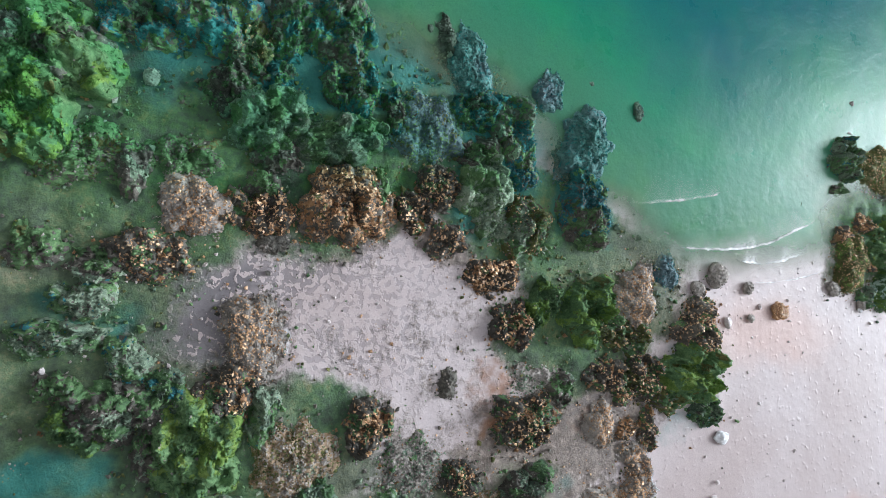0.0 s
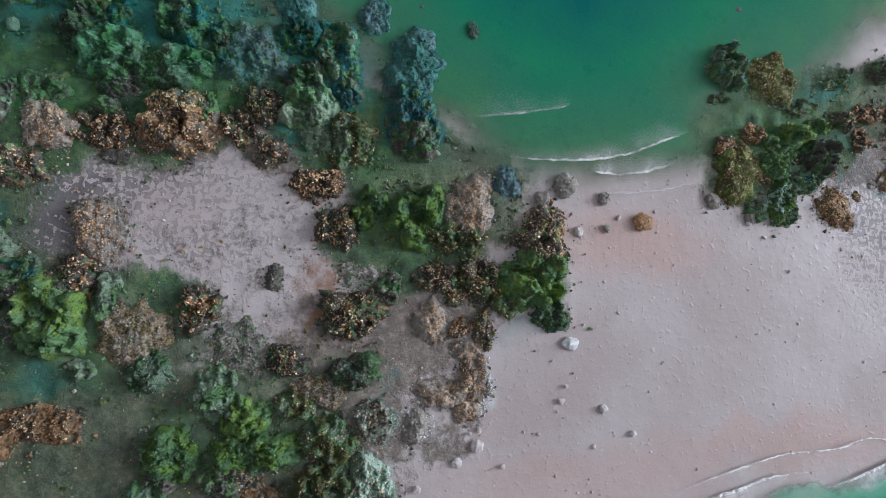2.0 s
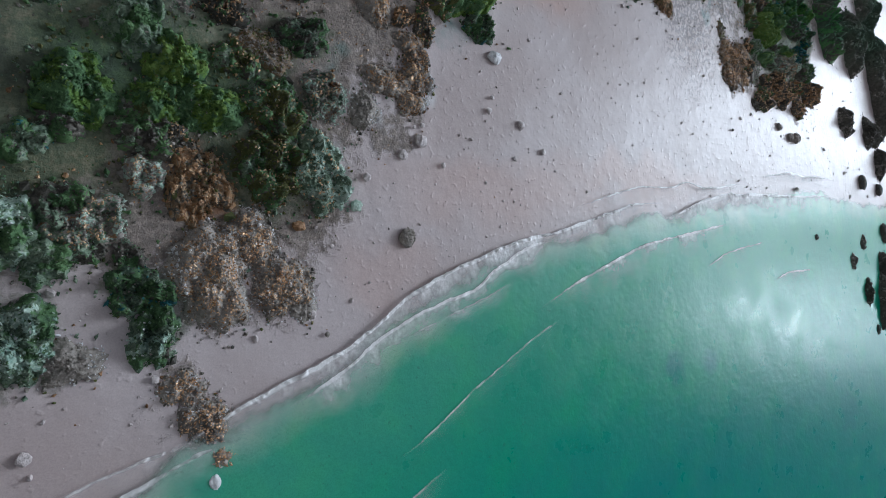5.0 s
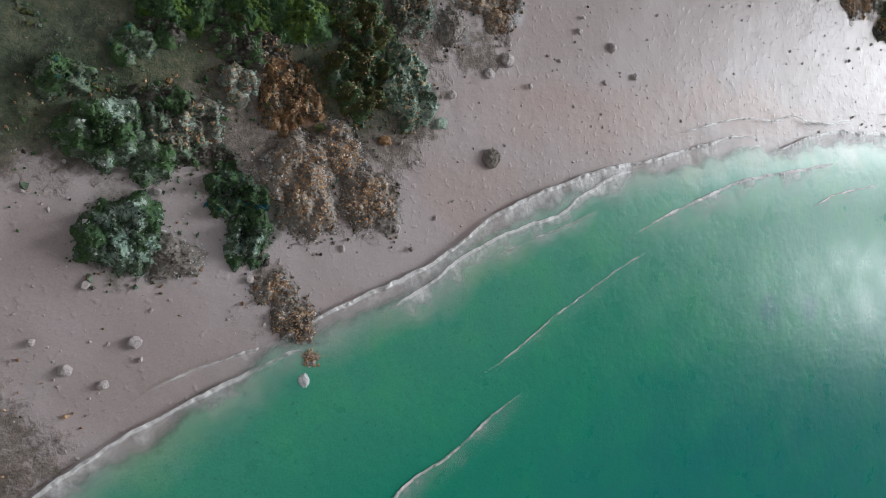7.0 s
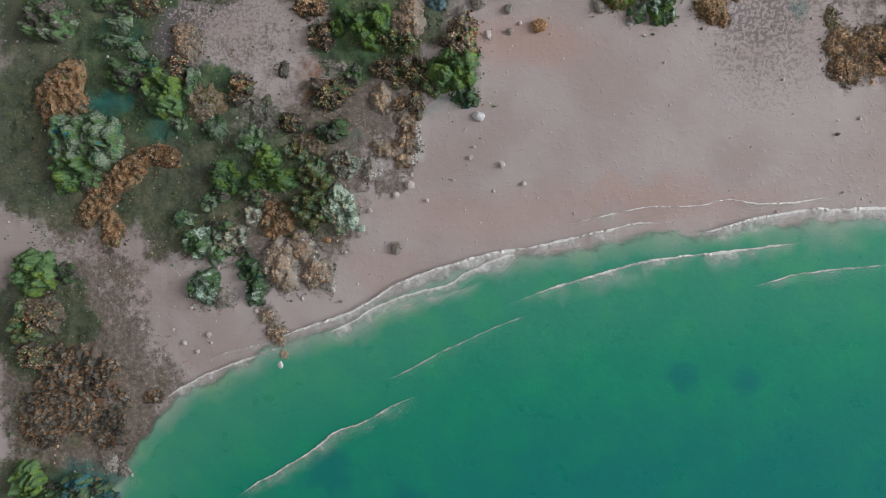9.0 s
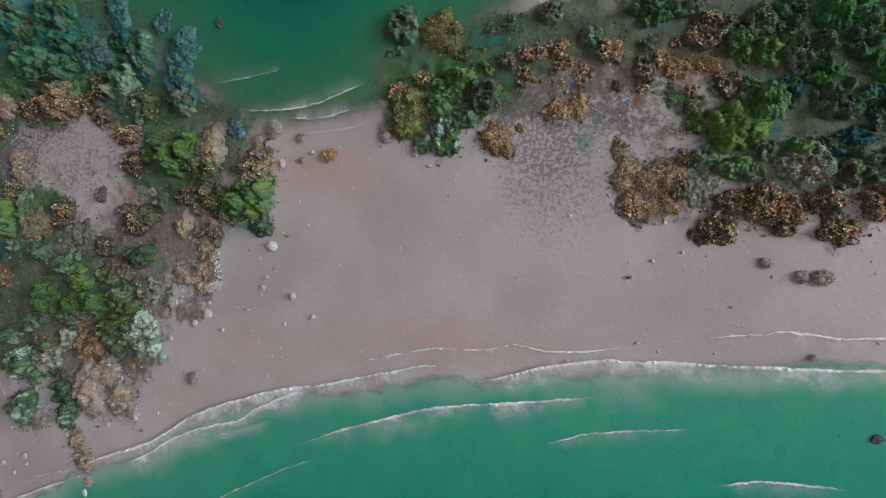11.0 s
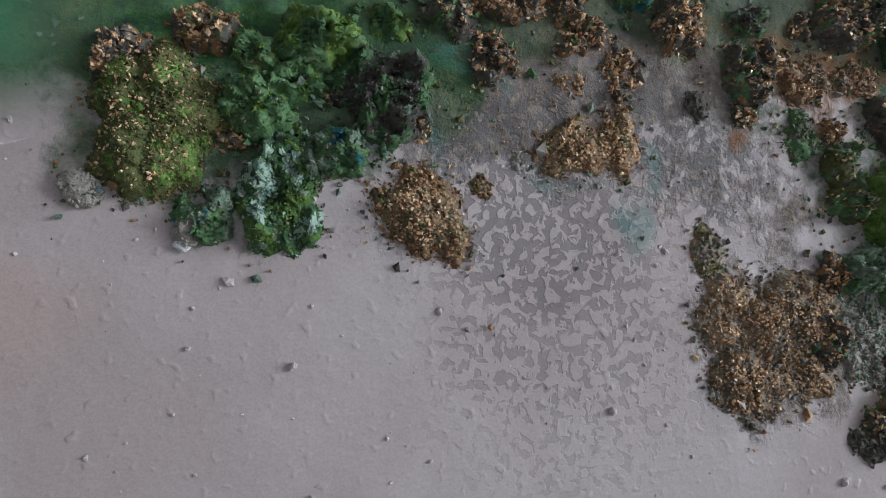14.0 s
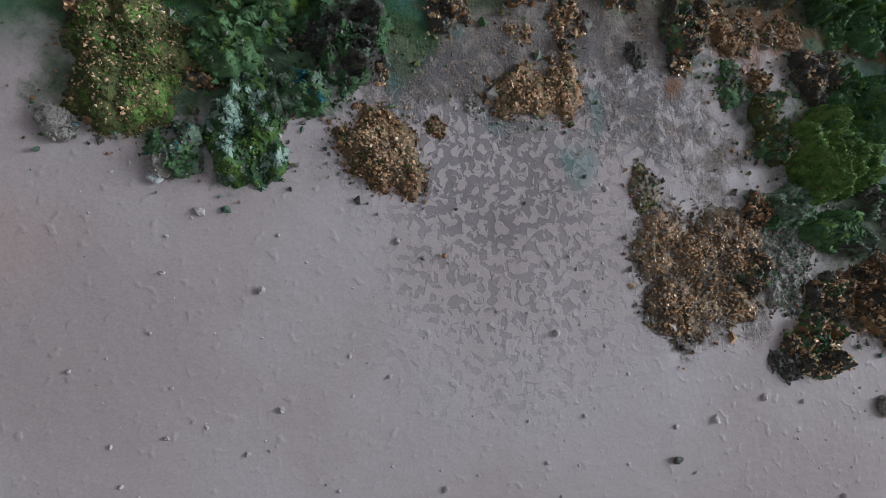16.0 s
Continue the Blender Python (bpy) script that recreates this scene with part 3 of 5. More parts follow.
clump("dark", 0.0884, -0.2083, 0.0135, 0.0126, 356)
clump("paletip", 0.0585, -0.2235, 0.0193, 0.0193, 356)
clump("olive", 0.2025, -0.1827, 0.0206, 0.0249, 0)
clump("pale", 0.2364, -0.1863, 0.0198, 0.0249, 0)
clump("sage", 0.0830, -0.0889, 0.0155, 0.0155, 0)
clump("sagedark", 0.0395, -0.0842, 0.0100, 0.0073, 0)
clump("rust", 0.0112, -0.1195, 0.0278, 0.0139, 356)
clump("sage", 0.0810, -0.2382, 0.0136, 0.0113, 0)
clump("goldpale", 0.0927, -0.2241, 0.0126, 0.0126, 0)
clump("paletip", 0.0658, -0.2778, 0.0200, 0.0219, 356)
clump("rockfrost", 0.0896, -0.2911, 0.0153, 0.0117, 0)
clump("sagedark", 0.1253, -0.2567, 0.0169, 0.0143, 0)
clump("paletip", 0.1311, -0.2801, 0.0133, 0.0187, 0)
clump("dark", 0.0999, -0.2323, 0.0090, 0.0072, 0)
clump("darkgold", 0.1432, -0.1694, 0.0135, 0.0113, 4)
clump("rust", -0.0356, -0.1414, 0.0366, 0.0186, 30)
clump("rust", -0.0720, -0.1710, 0.0369, 0.0188, 45)
clump("rust", -0.0570, -0.2080, 0.0164, 0.0210, 0)
clump("rust", -0.1160, -0.0460, 0.0327, 0.0435, 0)
clump("sagedark", -0.0630, -0.1000, 0.0247, 0.0329, 0)
clump("greendark", -0.1080, -0.1360, 0.0243, 0.0264, 0)
clump("greendark", 0.0190, -0.0392, 0.0243, 0.0270, 0)
clump("dark", -0.0770, -0.1480, 0.0163, 0.0136, 0)
clump("dark", -0.0217, -0.0231, 0.0278, 0.0174, 0)
clump("greendark", -0.1636, -0.2642, 0.0287, 0.0302, 0)
clump("darkgold", -0.1550, -0.3150, 0.0296, 0.0222, 0)
clump("olive", -0.1798, -0.3259, 0.0212, 0.0272, 0)
clump("darkgold", -0.1656, -0.3682, 0.0299, 0.0179, 0)
clump("dark", -0.1200, -0.2640, 0.0146, 0.0131, 0)
clump("crust", -0.1260, -0.4020, 0.0363, 0.0290, 0)
clump("crust", -0.1652, -0.4563, 0.0336, 0.0299, 0)
clump("crust", -0.0810, -0.3870, 0.0283, 0.0198, 0)
clump("crust", -0.1130, -0.4440, 0.0361, 0.0217, 2)
clump("crust", -0.1607, -0.4336, 0.0285, 0.0214, 0)
clump("crust", -0.0548, -0.4516, 0.0107, 0.0174, 2)
clump("crust", -0.0069, -0.4160, 0.0144, 0.0092, 0)
clump("crust", -0.1300, -0.4120, 0.0209, 0.0154, 20)
clump("crust", -0.1601, -0.4706, 0.0244, 0.0186, 2)
clump("rockfrost", -0.0730, -0.5010, 0.0109, 0.0095, 0)
clump("dark", -0.1520, -0.5490, 0.0215, 0.0186, 0)
clump("rockfrost", -0.0710, -0.5070, 0.0100, 0.0100, 2)
clump("rockfrost", -0.0460, -0.5150, 0.0099, 0.0099, 0)
clump("teal", -0.1110, -0.5440, 0.0263, 0.0248, 0)
clump("tealrock", -0.0620, -0.5520, 0.0100, 0.0128, 0)
clump("darkgold", -0.1420, -0.5630, 0.0223, 0.0178, 0)
clump("greendark", -0.1869, -0.5386, 0.0245, 0.0291, 0)
clump("dark", -0.1454, 0.2346, 0.0416, 0.0416, 353)
clump("greendark", -0.0600, 0.1680, 0.0387, 0.0290, 354)
clump("dark", -0.1397, 0.1152, 0.0302, 0.0362, 355)
clump("teal", 0.0230, 0.2080, 0.0378, 0.0284, 354)
clump("dark", -0.1311, 0.0475, 0.0296, 0.0296, 358)
clump("olive", -0.0919, 0.1291, 0.0293, 0.0215, 355)
clump("sagedark", -0.1030, -0.0990, 0.0281, 0.0375, 0)
clump("dome", 0.5481, 0.0530, 0.0227, 0.0246, 0)
clump("gold", 0.5385, 0.0745, 0.0111, 0.0085, 0)
clump("gold", 0.5551, 0.0669, 0.0069, 0.0063, 355)
clump("gold", 0.5630, 0.0854, 0.0102, 0.0082, 0)
clump("greendark", 0.5798, 0.0579, 0.0133, 0.0121, 0)
clump("gold", 0.5748, 0.0493, 0.0073, 0.0067, 355)
clump("pale2", 0.5891, 0.0288, 0.0147, 0.0211, 0)
clump("sagedark", 0.5641, 0.0207, 0.0085, 0.0109, 0)
clump("green", 0.6016, 0.0834, 0.0166, 0.0097, 355)
clump("green", 0.6234, 0.0914, 0.0119, 0.0060, 355)
clump("green", 0.5799, 0.0775, 0.0092, 0.0068, 355)
clump("greendark", 0.5928, 0.0679, 0.0090, 0.0078, 0)
clump("dark", 0.6258, 0.0649, 0.0191, 0.0162, 355)
clump("sagedark", 0.6117, 0.0435, 0.0121, 0.0098, 0)
clump("gold", 0.6387, 0.0526, 0.0039, 0.0051, 0)
clump("goldmound", 0.6388, 0.0208, 0.0138, 0.0193, 28)
clump("gold", 0.6662, 0.0807, 0.0091, 0.0102, 355)
clump("gold", 0.6722, 0.1032, 0.0140, 0.0099, 355)
clump("darkgold", 0.6514, 0.0961, 0.0099, 0.0088, 355)
clump("gold", 0.6968, 0.1054, 0.0104, 0.0110, 355)
clump("gold", 0.7016, 0.0915, 0.0107, 0.0073, 355)
clump("gold", 0.7187, 0.0799, 0.0072, 0.0117, 0)
clump("gold", 0.7442, 0.0986, 0.0130, 0.0125, 355)
clump("sagedark", 0.7270, 0.1143, 0.0104, 0.0110, 0)
clump("rust", 0.6979, 0.0730, 0.0066, 0.0050, 0)
clump("goldmound", 0.6983, 0.0470, 0.0124, 0.0119, 355)
clump("goldmound", 0.7153, 0.0490, 0.0086, 0.0156, 0)
clump("rockfrost", 0.6756, 0.0409, 0.0041, 0.0041, 0)
clump("rust", 0.6607, 0.0318, 0.0038, 0.0049, 0)
clump("darkrock", 0.7508, 0.0656, 0.0060, 0.0071, 0)
clump("rock", 0.7530, 0.0061, 0.0073, 0.0109, 0)
clump("darkgold", 0.7753, 0.0792, 0.0111, 0.0117, 0)
clump("gold", 0.7880, 0.0879, 0.0079, 0.0079, 354)
clump("gold", 0.7729, 0.0628, 0.0066, 0.0049, 0)
clump("gold", 0.8035, 0.1028, 0.0052, 0.0064, 0)
clump("darkgold", 0.8263, 0.1059, 0.0184, 0.0125, 0)
clump("rust", 0.8041, 0.0783, 0.0141, 0.0096, 0)
clump("rust", 0.8289, 0.0802, 0.0144, 0.0075, 0)
clump("dark", 0.7779, 0.1027, 0.0086, 0.0069, 0)
clump("gold", 0.8130, 0.0559, 0.0072, 0.0061, 0)
clump("darkgold", 0.8459, 0.0611, 0.0138, 0.0109, 354)
clump("olive", 0.8172, 0.0440, 0.0099, 0.0094, 0)
clump("olive", 0.8236, 0.0281, 0.0120, 0.0109, 0)
clump("moss", 0.8512, 0.0223, 0.0246, 0.0229, 0)
clump("greendark", 0.8633, 0.0542, 0.0110, 0.0110, 354)
clump("gravelgold", 0.7599, -0.0170, 0.0155, 0.0142, 0)
clump("gravelgold", 0.7870, -0.0200, 0.0261, 0.0156, 0)
clump("gravelgold", 0.7674, -0.0454, 0.0160, 0.0150, 0)
clump("gravelgold", 0.7935, -0.0423, 0.0141, 0.0146, 0)
clump("gravel", 0.8235, -0.0269, 0.0149, 0.0240, 0)
clump("gold", 0.8097, -0.0039, 0.0074, 0.0085, 0)
clump("darkgold", 0.8034, -0.0310, 0.0074, 0.0116, 0)
clump("chunk", 0.8355, -0.0657, 0.0168, 0.0130, 0)
clump("darkgold", 0.8462, -0.0431, 0.0109, 0.0120, 6)
clump("darkrock", 0.8227, -0.0761, 0.0075, 0.0048, 0)
clump("darkrock", 0.8168, -0.0700, 0.0069, 0.0037, 0)
clump("sage", 0.8260, -0.0027, 0.0135, 0.0108, 0)
clump("greendark", 0.8493, -0.0127, 0.0151, 0.0093, 0)
clump("gold", 0.8700, -0.0410, 0.0168, 0.0162, 0)
clump("dark", 0.8638, -0.0176, 0.0100, 0.0078, 0)
clump("dark", 0.8732, 0.0024, 0.0108, 0.0102, 0)
clump("greendark", 0.8816, 0.0484, 0.0106, 0.0130, 0)
clump("greendark", 0.8560, 0.0875, 0.0077, 0.0119, 0)
clump("greendark", 0.8760, 0.0868, 0.0122, 0.0122, 354)
clump("dark", 0.8934, 0.1054, 0.0108, 0.0108, 354)
clump("olive", 0.8695, 0.1062, 0.0123, 0.0080, 354)
clump("dark", 0.8443, 0.1040, 0.0084, 0.0084, 0)
clump("lowmoss", 0.8009, 0.0549, 0.0110, 0.0099, 0)
clump("goldpale", 0.9063, -0.0103, 0.0210, 0.0184, 0)
clump("gold", 0.8787, -0.0470, 0.0240, 0.0180, 0)
clump("darkgold", 0.8887, -0.0666, 0.0094, 0.0068, 0)
clump("darkgold", 0.9202, -0.0437, 0.0157, 0.0131, 0)
clump("gold", 0.9296, -0.0671, 0.0166, 0.0105, 4)
clump("gold", 0.9658, -0.0443, 0.0197, 0.0179, 0)
clump("green", 0.9028, 0.0037, 0.0123, 0.0088, 0)
clump("greendark", 0.8757, 0.0396, 0.0150, 0.0194, 0)
clump("teal", 0.8926, 0.0532, 0.0116, 0.0161, 0)
clump("teal", 0.9367, 0.0059, 0.0206, 0.0125, 0)
clump("dark", 0.9389, -0.0202, 0.0133, 0.0124, 0)
clump("dark", 0.9077, 0.0853, 0.0211, 0.0184, 356)
clump("greendark", 0.9329, 0.1166, 0.0190, 0.0181, 356)
clump("green", 0.9643, 0.0667, 0.0121, 0.0150, 0)
clump("dark", 0.9310, 0.0412, 0.0217, 0.0172, 0)
clump("teal", 0.9602, 0.0354, 0.0147, 0.0184, 0)
clump("olive", 0.9590, 0.1100, 0.0192, 0.0173, 356)
clump("darkgold", 0.8310, 0.1146, 0.0220, 0.0128, 356)
clump("greendark", 0.8543, 0.0973, 0.0137, 0.0137, 0)
clump("greendark", 0.7800, 0.1315, 0.0194, 0.0130, 356)
clump("dark", 0.8085, 0.1335, 0.0186, 0.0111, 357)
clump("olive", 0.8732, 0.1131, 0.0167, 0.0130, 0)
clump("dark", 0.8952, 0.1202, 0.0141, 0.0141, 356)
clump("greendark", 0.9197, 0.0644, 0.0155, 0.0119, 356)
clump("dark", 0.9479, 0.0907, 0.0160, 0.0132, 356)
clump("sagedark", 0.9636, -0.0163, 0.0153, 0.0135, 4)
clump("sagedark", 0.5414, 0.1402, 0.0174, 0.0215, 357)
clump("dome", 0.5821, 0.1318, 0.0247, 0.0228, 357)
clump("lowmoss", 0.6049, 0.1097, 0.0192, 0.0106, 357)
clump("lowmoss", 0.6436, 0.1307, 0.0172, 0.0124, 354)
clump("dark", 0.6897, 0.1399, 0.0142, 0.0095, 357)
clump("dark", 0.5331, 0.1138, 0.0101, 0.0061, 357)
clump("dark", 1.0310, 0.0630, 0.0246, 0.0434, 13)
clump("darkrock", 1.1170, 0.0540, 0.0240, 0.0500, 12)
clump("darkrock", 1.1960, 0.0310, 0.0230, 0.0524, 11)
clump("darkrock", 1.1800, 0.1220, 0.0257, 0.0428, 14)
clump("darkrock", 1.0780, -0.0700, 0.0187, 0.0205, 7)
clump("darkrock", 1.1580, -0.0800, 0.0177, 0.0217, 6)
clump("darkrock", 1.2074, -0.0247, 0.0192, 0.0532, 9)
clump("darkrock", 1.1949, -0.1253, 0.0145, 0.0249, 5)
clump("darkrock", 1.1828, -0.0835, 0.0144, 0.0206, 6)
clump("darkrock", 1.1070, -0.2480, 0.0092, 0.0137, 1)
clump("darkrock", 1.1720, -0.2830, 0.0115, 0.0229, 359)
clump("darkrock", 1.1140, -0.3210, 0.0128, 0.0201, 359)
clump("darkrock", 1.1656, -0.3417, 0.0155, 0.0426, 357)
clump("darkrock", 1.1880, -0.2342, 0.0121, 0.0181, 1)
clump("darkrock", 1.0670, -0.2740, 0.0088, 0.0142, 0)
clump("goldlight", 0.145, -0.313, 0.0120, 0.0105, 356)
clump("goldlight", 0.157, -0.334, 0.0140, 0.0140, 356)
clump("goldlight", 0.166, -0.356, 0.0090, 0.0085, 356)
clump("crust", -0.125, -0.372, 0.0260, 0.0200, 30)
clump("crust", -0.140, -0.410, 0.0300, 0.0240, 10)
clump("crust", -0.095, -0.402, 0.0280, 0.0160, 340)
clump("crust", -0.130, -0.450, 0.0280, 0.0220, 0)
clump("crust", -0.080, -0.445, 0.0260, 0.0150, 20)
clump("crust", -0.050, -0.418, 0.0200, 0.0110, 320)
clump("crust", -0.070, -0.472, 0.0220, 0.0140, 10)
clump("rockfrost", -0.075, -0.504, 0.0090, 0.0090, 0)
clump("rockfrost", -0.050, -0.508, 0.0080, 0.0070, 0)
clump("teal", -0.090, -0.545, 0.0220, 0.0200, 0)
clump("teal", -0.120, -0.560, 0.0180, 0.0200, 0)
clump("goldlight", 0.163, -0.250, 0.0235, 0.0300, 356)
clump("goldlight", 0.187, -0.229, 0.0190, 0.0170, 0)
clump("goldlight", 0.206, -0.258, 0.0185, 0.0205, 0)
clump("rockfrost", 0.221, -0.272, 0.0085, 0.0110, 0)
clump("rust", 0.158, -0.197, 0.0170, 0.0250, 4)
clump("goldpale", 0.107, -0.215, 0.0130, 0.0125, 0)
clump("goldpale", 0.129, -0.192, 0.0115, 0.0105, 0)
clump("dark", 0.120, -0.236, 0.0080, 0.0070, 0)
clump("dark", 0.133, -0.172, 0.0140, 0.0100, 0)


def zone_field(name, x, y):
    out = np.zeros_like(x)
    wx = x + 0.012 * value_noise(x, y, 0.03, 5) + 0.006 * value_noise(x, y, 0.012, 6)
    wy = y + 0.012 * value_noise(x, y, 0.03, 7) + 0.006 * value_noise(x, y, 0.012, 8)
    for k, cx, cy, rx, ry, s in ZONES:
        if k == name:
            near = np.where((np.abs(wx - cx) < 1.3 * rx) & (np.abs(wy - cy) < 1.3 * ry))[0]
            q = ((wx[near] - cx) / rx) ** 2 + ((wy[near] - cy) / ry) ** 2
            out[near] = np.maximum(out[near], s * np.clip(1.6 - 1.3 * np.sqrt(q), 0, 1))
    return out


def relief(x, y):
    """Height of the ground over the plan."""
    z = 0.0005 * value_noise(x, y, 0.09, 1) + 0.00016 * value_noise(x, y, 0.02, 2)
    return z


nx, ny = int((X1 - X0) / STEP), int((Y1 - Y0) / STEP)
gx, gy = np.meshgrid(np.linspace(X0, X1, nx), np.linspace(Y0, Y1, ny), indexing="ij")
gx, gy = gx.ravel(), gy.ravel()
fields = {k: zone_field(k, gx, gy) for k in ("moss", "lush", "dirt", "blotch", "pink", "teal", "rust", "white")}
gz = relief(gx, gy) + np.maximum(fields["moss"], 0.8 * fields["dirt"]) * (0.0022 * (1 - 2 * np.abs(value_noise(gx, gy, 0.016, 11))) + 0.0012 * value_noise(gx, gy, 0.0075, 12)) + fields["dirt"] * 0.0004 * value_noise(gx, gy, 0.005, 13) + 0.0006 * fields["blotch"] * value_noise(gx, gy, 0.006, 14)
ground = tagged(mesh_ob("ground", np.stack([gx, gy, gz], 1), grid_faces(nx, ny), [GROUND], shade=True), "pale pinkish sand of a relief landscape with green moss wash", "ground", kind="structure")
for k, v in fields.items():
    float_attr(ground, k, v)
box("ground_board", (X0, Y0, -0.04), (X1, Y1, -0.004), WALL)

# ---- plain room ----
FZ, CZ, RX0, RX1, RY0, RY1 = -0.75, 6.0, -4.3, 6.78, -4.0, 4.8
box("table_block", (X0 + 0.02, Y0 + 0.02, FZ), (X1 - 0.02, Y1 - 0.02, -0.04), WALL)
box("floor", (RX0, RY0, FZ - 0.1), (RX1, RY1, FZ), WALL)
# gap left in the ceiling for the added fill lamp
sx0, sx1, sy0, sy1 = FILL_X - FILL_W / 2, FILL_X + FILL_W / 2, FILL_Y - FILL_H / 2, FILL_Y + FILL_H / 2
box("ceiling_1", (RX0, RY0, CZ), (sx0, RY1, CZ + 0.1), WALL)
box("ceiling_2", (sx1, RY0, CZ), (RX1, RY1, CZ + 0.1), WALL)
box("ceiling_3", (sx0, RY0, CZ), (sx1, sy0, CZ + 0.1), WALL)
box("ceiling_4", (sx0, sy1, CZ), (sx1, RY1, CZ + 0.1), WALL)
box("wall_west", (RX0 - 0.1, RY0, FZ), (RX0, RY1, CZ), WALL)
box("wall_south", (RX0 - 0.1, RY0 - 0.1, FZ), (RX1 + 0.1, RY0, CZ), WALL)
box("wall_north", (RX0 - 0.1, RY1, FZ), (RX1 + 0.1, RY1 + 0.1, CZ), WALL)
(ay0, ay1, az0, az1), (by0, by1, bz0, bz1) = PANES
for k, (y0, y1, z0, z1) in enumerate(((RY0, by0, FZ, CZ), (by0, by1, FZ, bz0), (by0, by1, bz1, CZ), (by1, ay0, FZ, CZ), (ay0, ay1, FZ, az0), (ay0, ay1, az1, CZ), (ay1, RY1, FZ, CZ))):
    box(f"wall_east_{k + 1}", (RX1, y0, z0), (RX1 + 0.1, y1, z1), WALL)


# ---- water ----
def water(name, label, shore, far, mat, spots=(), depth_scale=0.28, n=260, nv=90):
    """A resin sheet between a shore line and a far line, thinning out at the shore."""
    a, b = spline(shore, n), spline(far, n)
    v = (np.linspace(0, 1, nv) ** 1.6)[None, :, None]
    p = a[:, None] * (1 - v) + b[:, None] * v
    x, y = p[..., 0].ravel(), p[..., 1].ravel()
    ob = mesh_ob(name, np.stack([x, y, np.full(x.shape, 0.0026) + 0.0001 * value_noise(x, y, 0.02, 31)], 1), grid_faces(n, nv), [mat], shade=True)
    dist = np.linalg.norm(p - a[:, None], axis=-1).ravel()
    for k in range(0, n, 4):
        dist = np.minimum(dist, np.hypot(x - a[k, 0], y - a[k, 1]) + 0.0004)
    float_attr(ob, "depth", dist / depth_scale)
    sp = np.zeros_like(x)
    for cx, cy, r in spots:
        sp = np.maximum(sp, np.clip(1.3 - np.hypot(x - cx, y - cy) / r, 0, 1) * 0.6)
    float_attr(ob, "spot", sp)
    return tagged(ob, label, "water", kind="structure")


SHORE = [(-0.171, -0.652), (-0.084, -0.547), (0.004, -0.428), (0.051, -0.395), (0.089, -0.374), (0.139, -0.347), (0.186, -0.329), (0.234, -0.310), (0.281, -0.285), (0.334, -0.262), (0.399, -0.242), (0.457, -0.230), (0.515, -0.220), (0.572, -0.209), (0.628, -0.205), (0.696, -0.196), (0.774, -0.191), (0.853, -0.180), (0.896, -0.176), (0.961, -0.173), (1.157, -0.187), (1.512, -0.169)]
FAR = [(-0.067, -0.74), (0.3, -0.74), (0.6, -0.74), (0.9, -0.74), (1.2, -0.74), (1.5, -0.74)]
BAY = [(0.068, 0.203), (0.091, 0.196), (0.122, 0.183), (0.157, 0.174), (0.222, 0.142), (0.246, 0.106), (0.292, 0.080), (0.310, 0.059), (0.367, 0.037), (0.428, 0.036), (0.476, 0.038), (0.511, 0.041), (0.535, 0.046), (0.540, 0.084), (0.562, 0.098), (0.601, 0.103), (0.629, 0.118), (0.666, 0.140), (0.700, 0.171)]
BAY_FAR = [(0.0, 0.53), (0.1, 0.53), (0.2, 0.53), (0.3, 0.53), (0.4, 0.53), (0.5, 0.53), (0.6, 0.53), (0.7, 0.53), (0.8, 0.53)]
shore_line = spline(SHORE, 200)


def sea_side(x, y):
    return y < np.interp(x, shore_line[:, 0], shore_line[:, 1]) + 0.004


water("sea", "glossy emerald green resin sea", SHORE, FAR, SEA, [(0.618, -0.366, 0.030), (0.681, -0.369, 0.028), (0.217, -0.496, 0.050), (0.315, -0.529, 0.040), (1.018, -0.482, 0.050)])
water("lagoon", "shallow green resin lagoon", BAY, BAY_FAR, LAGOON, (), 0.2)


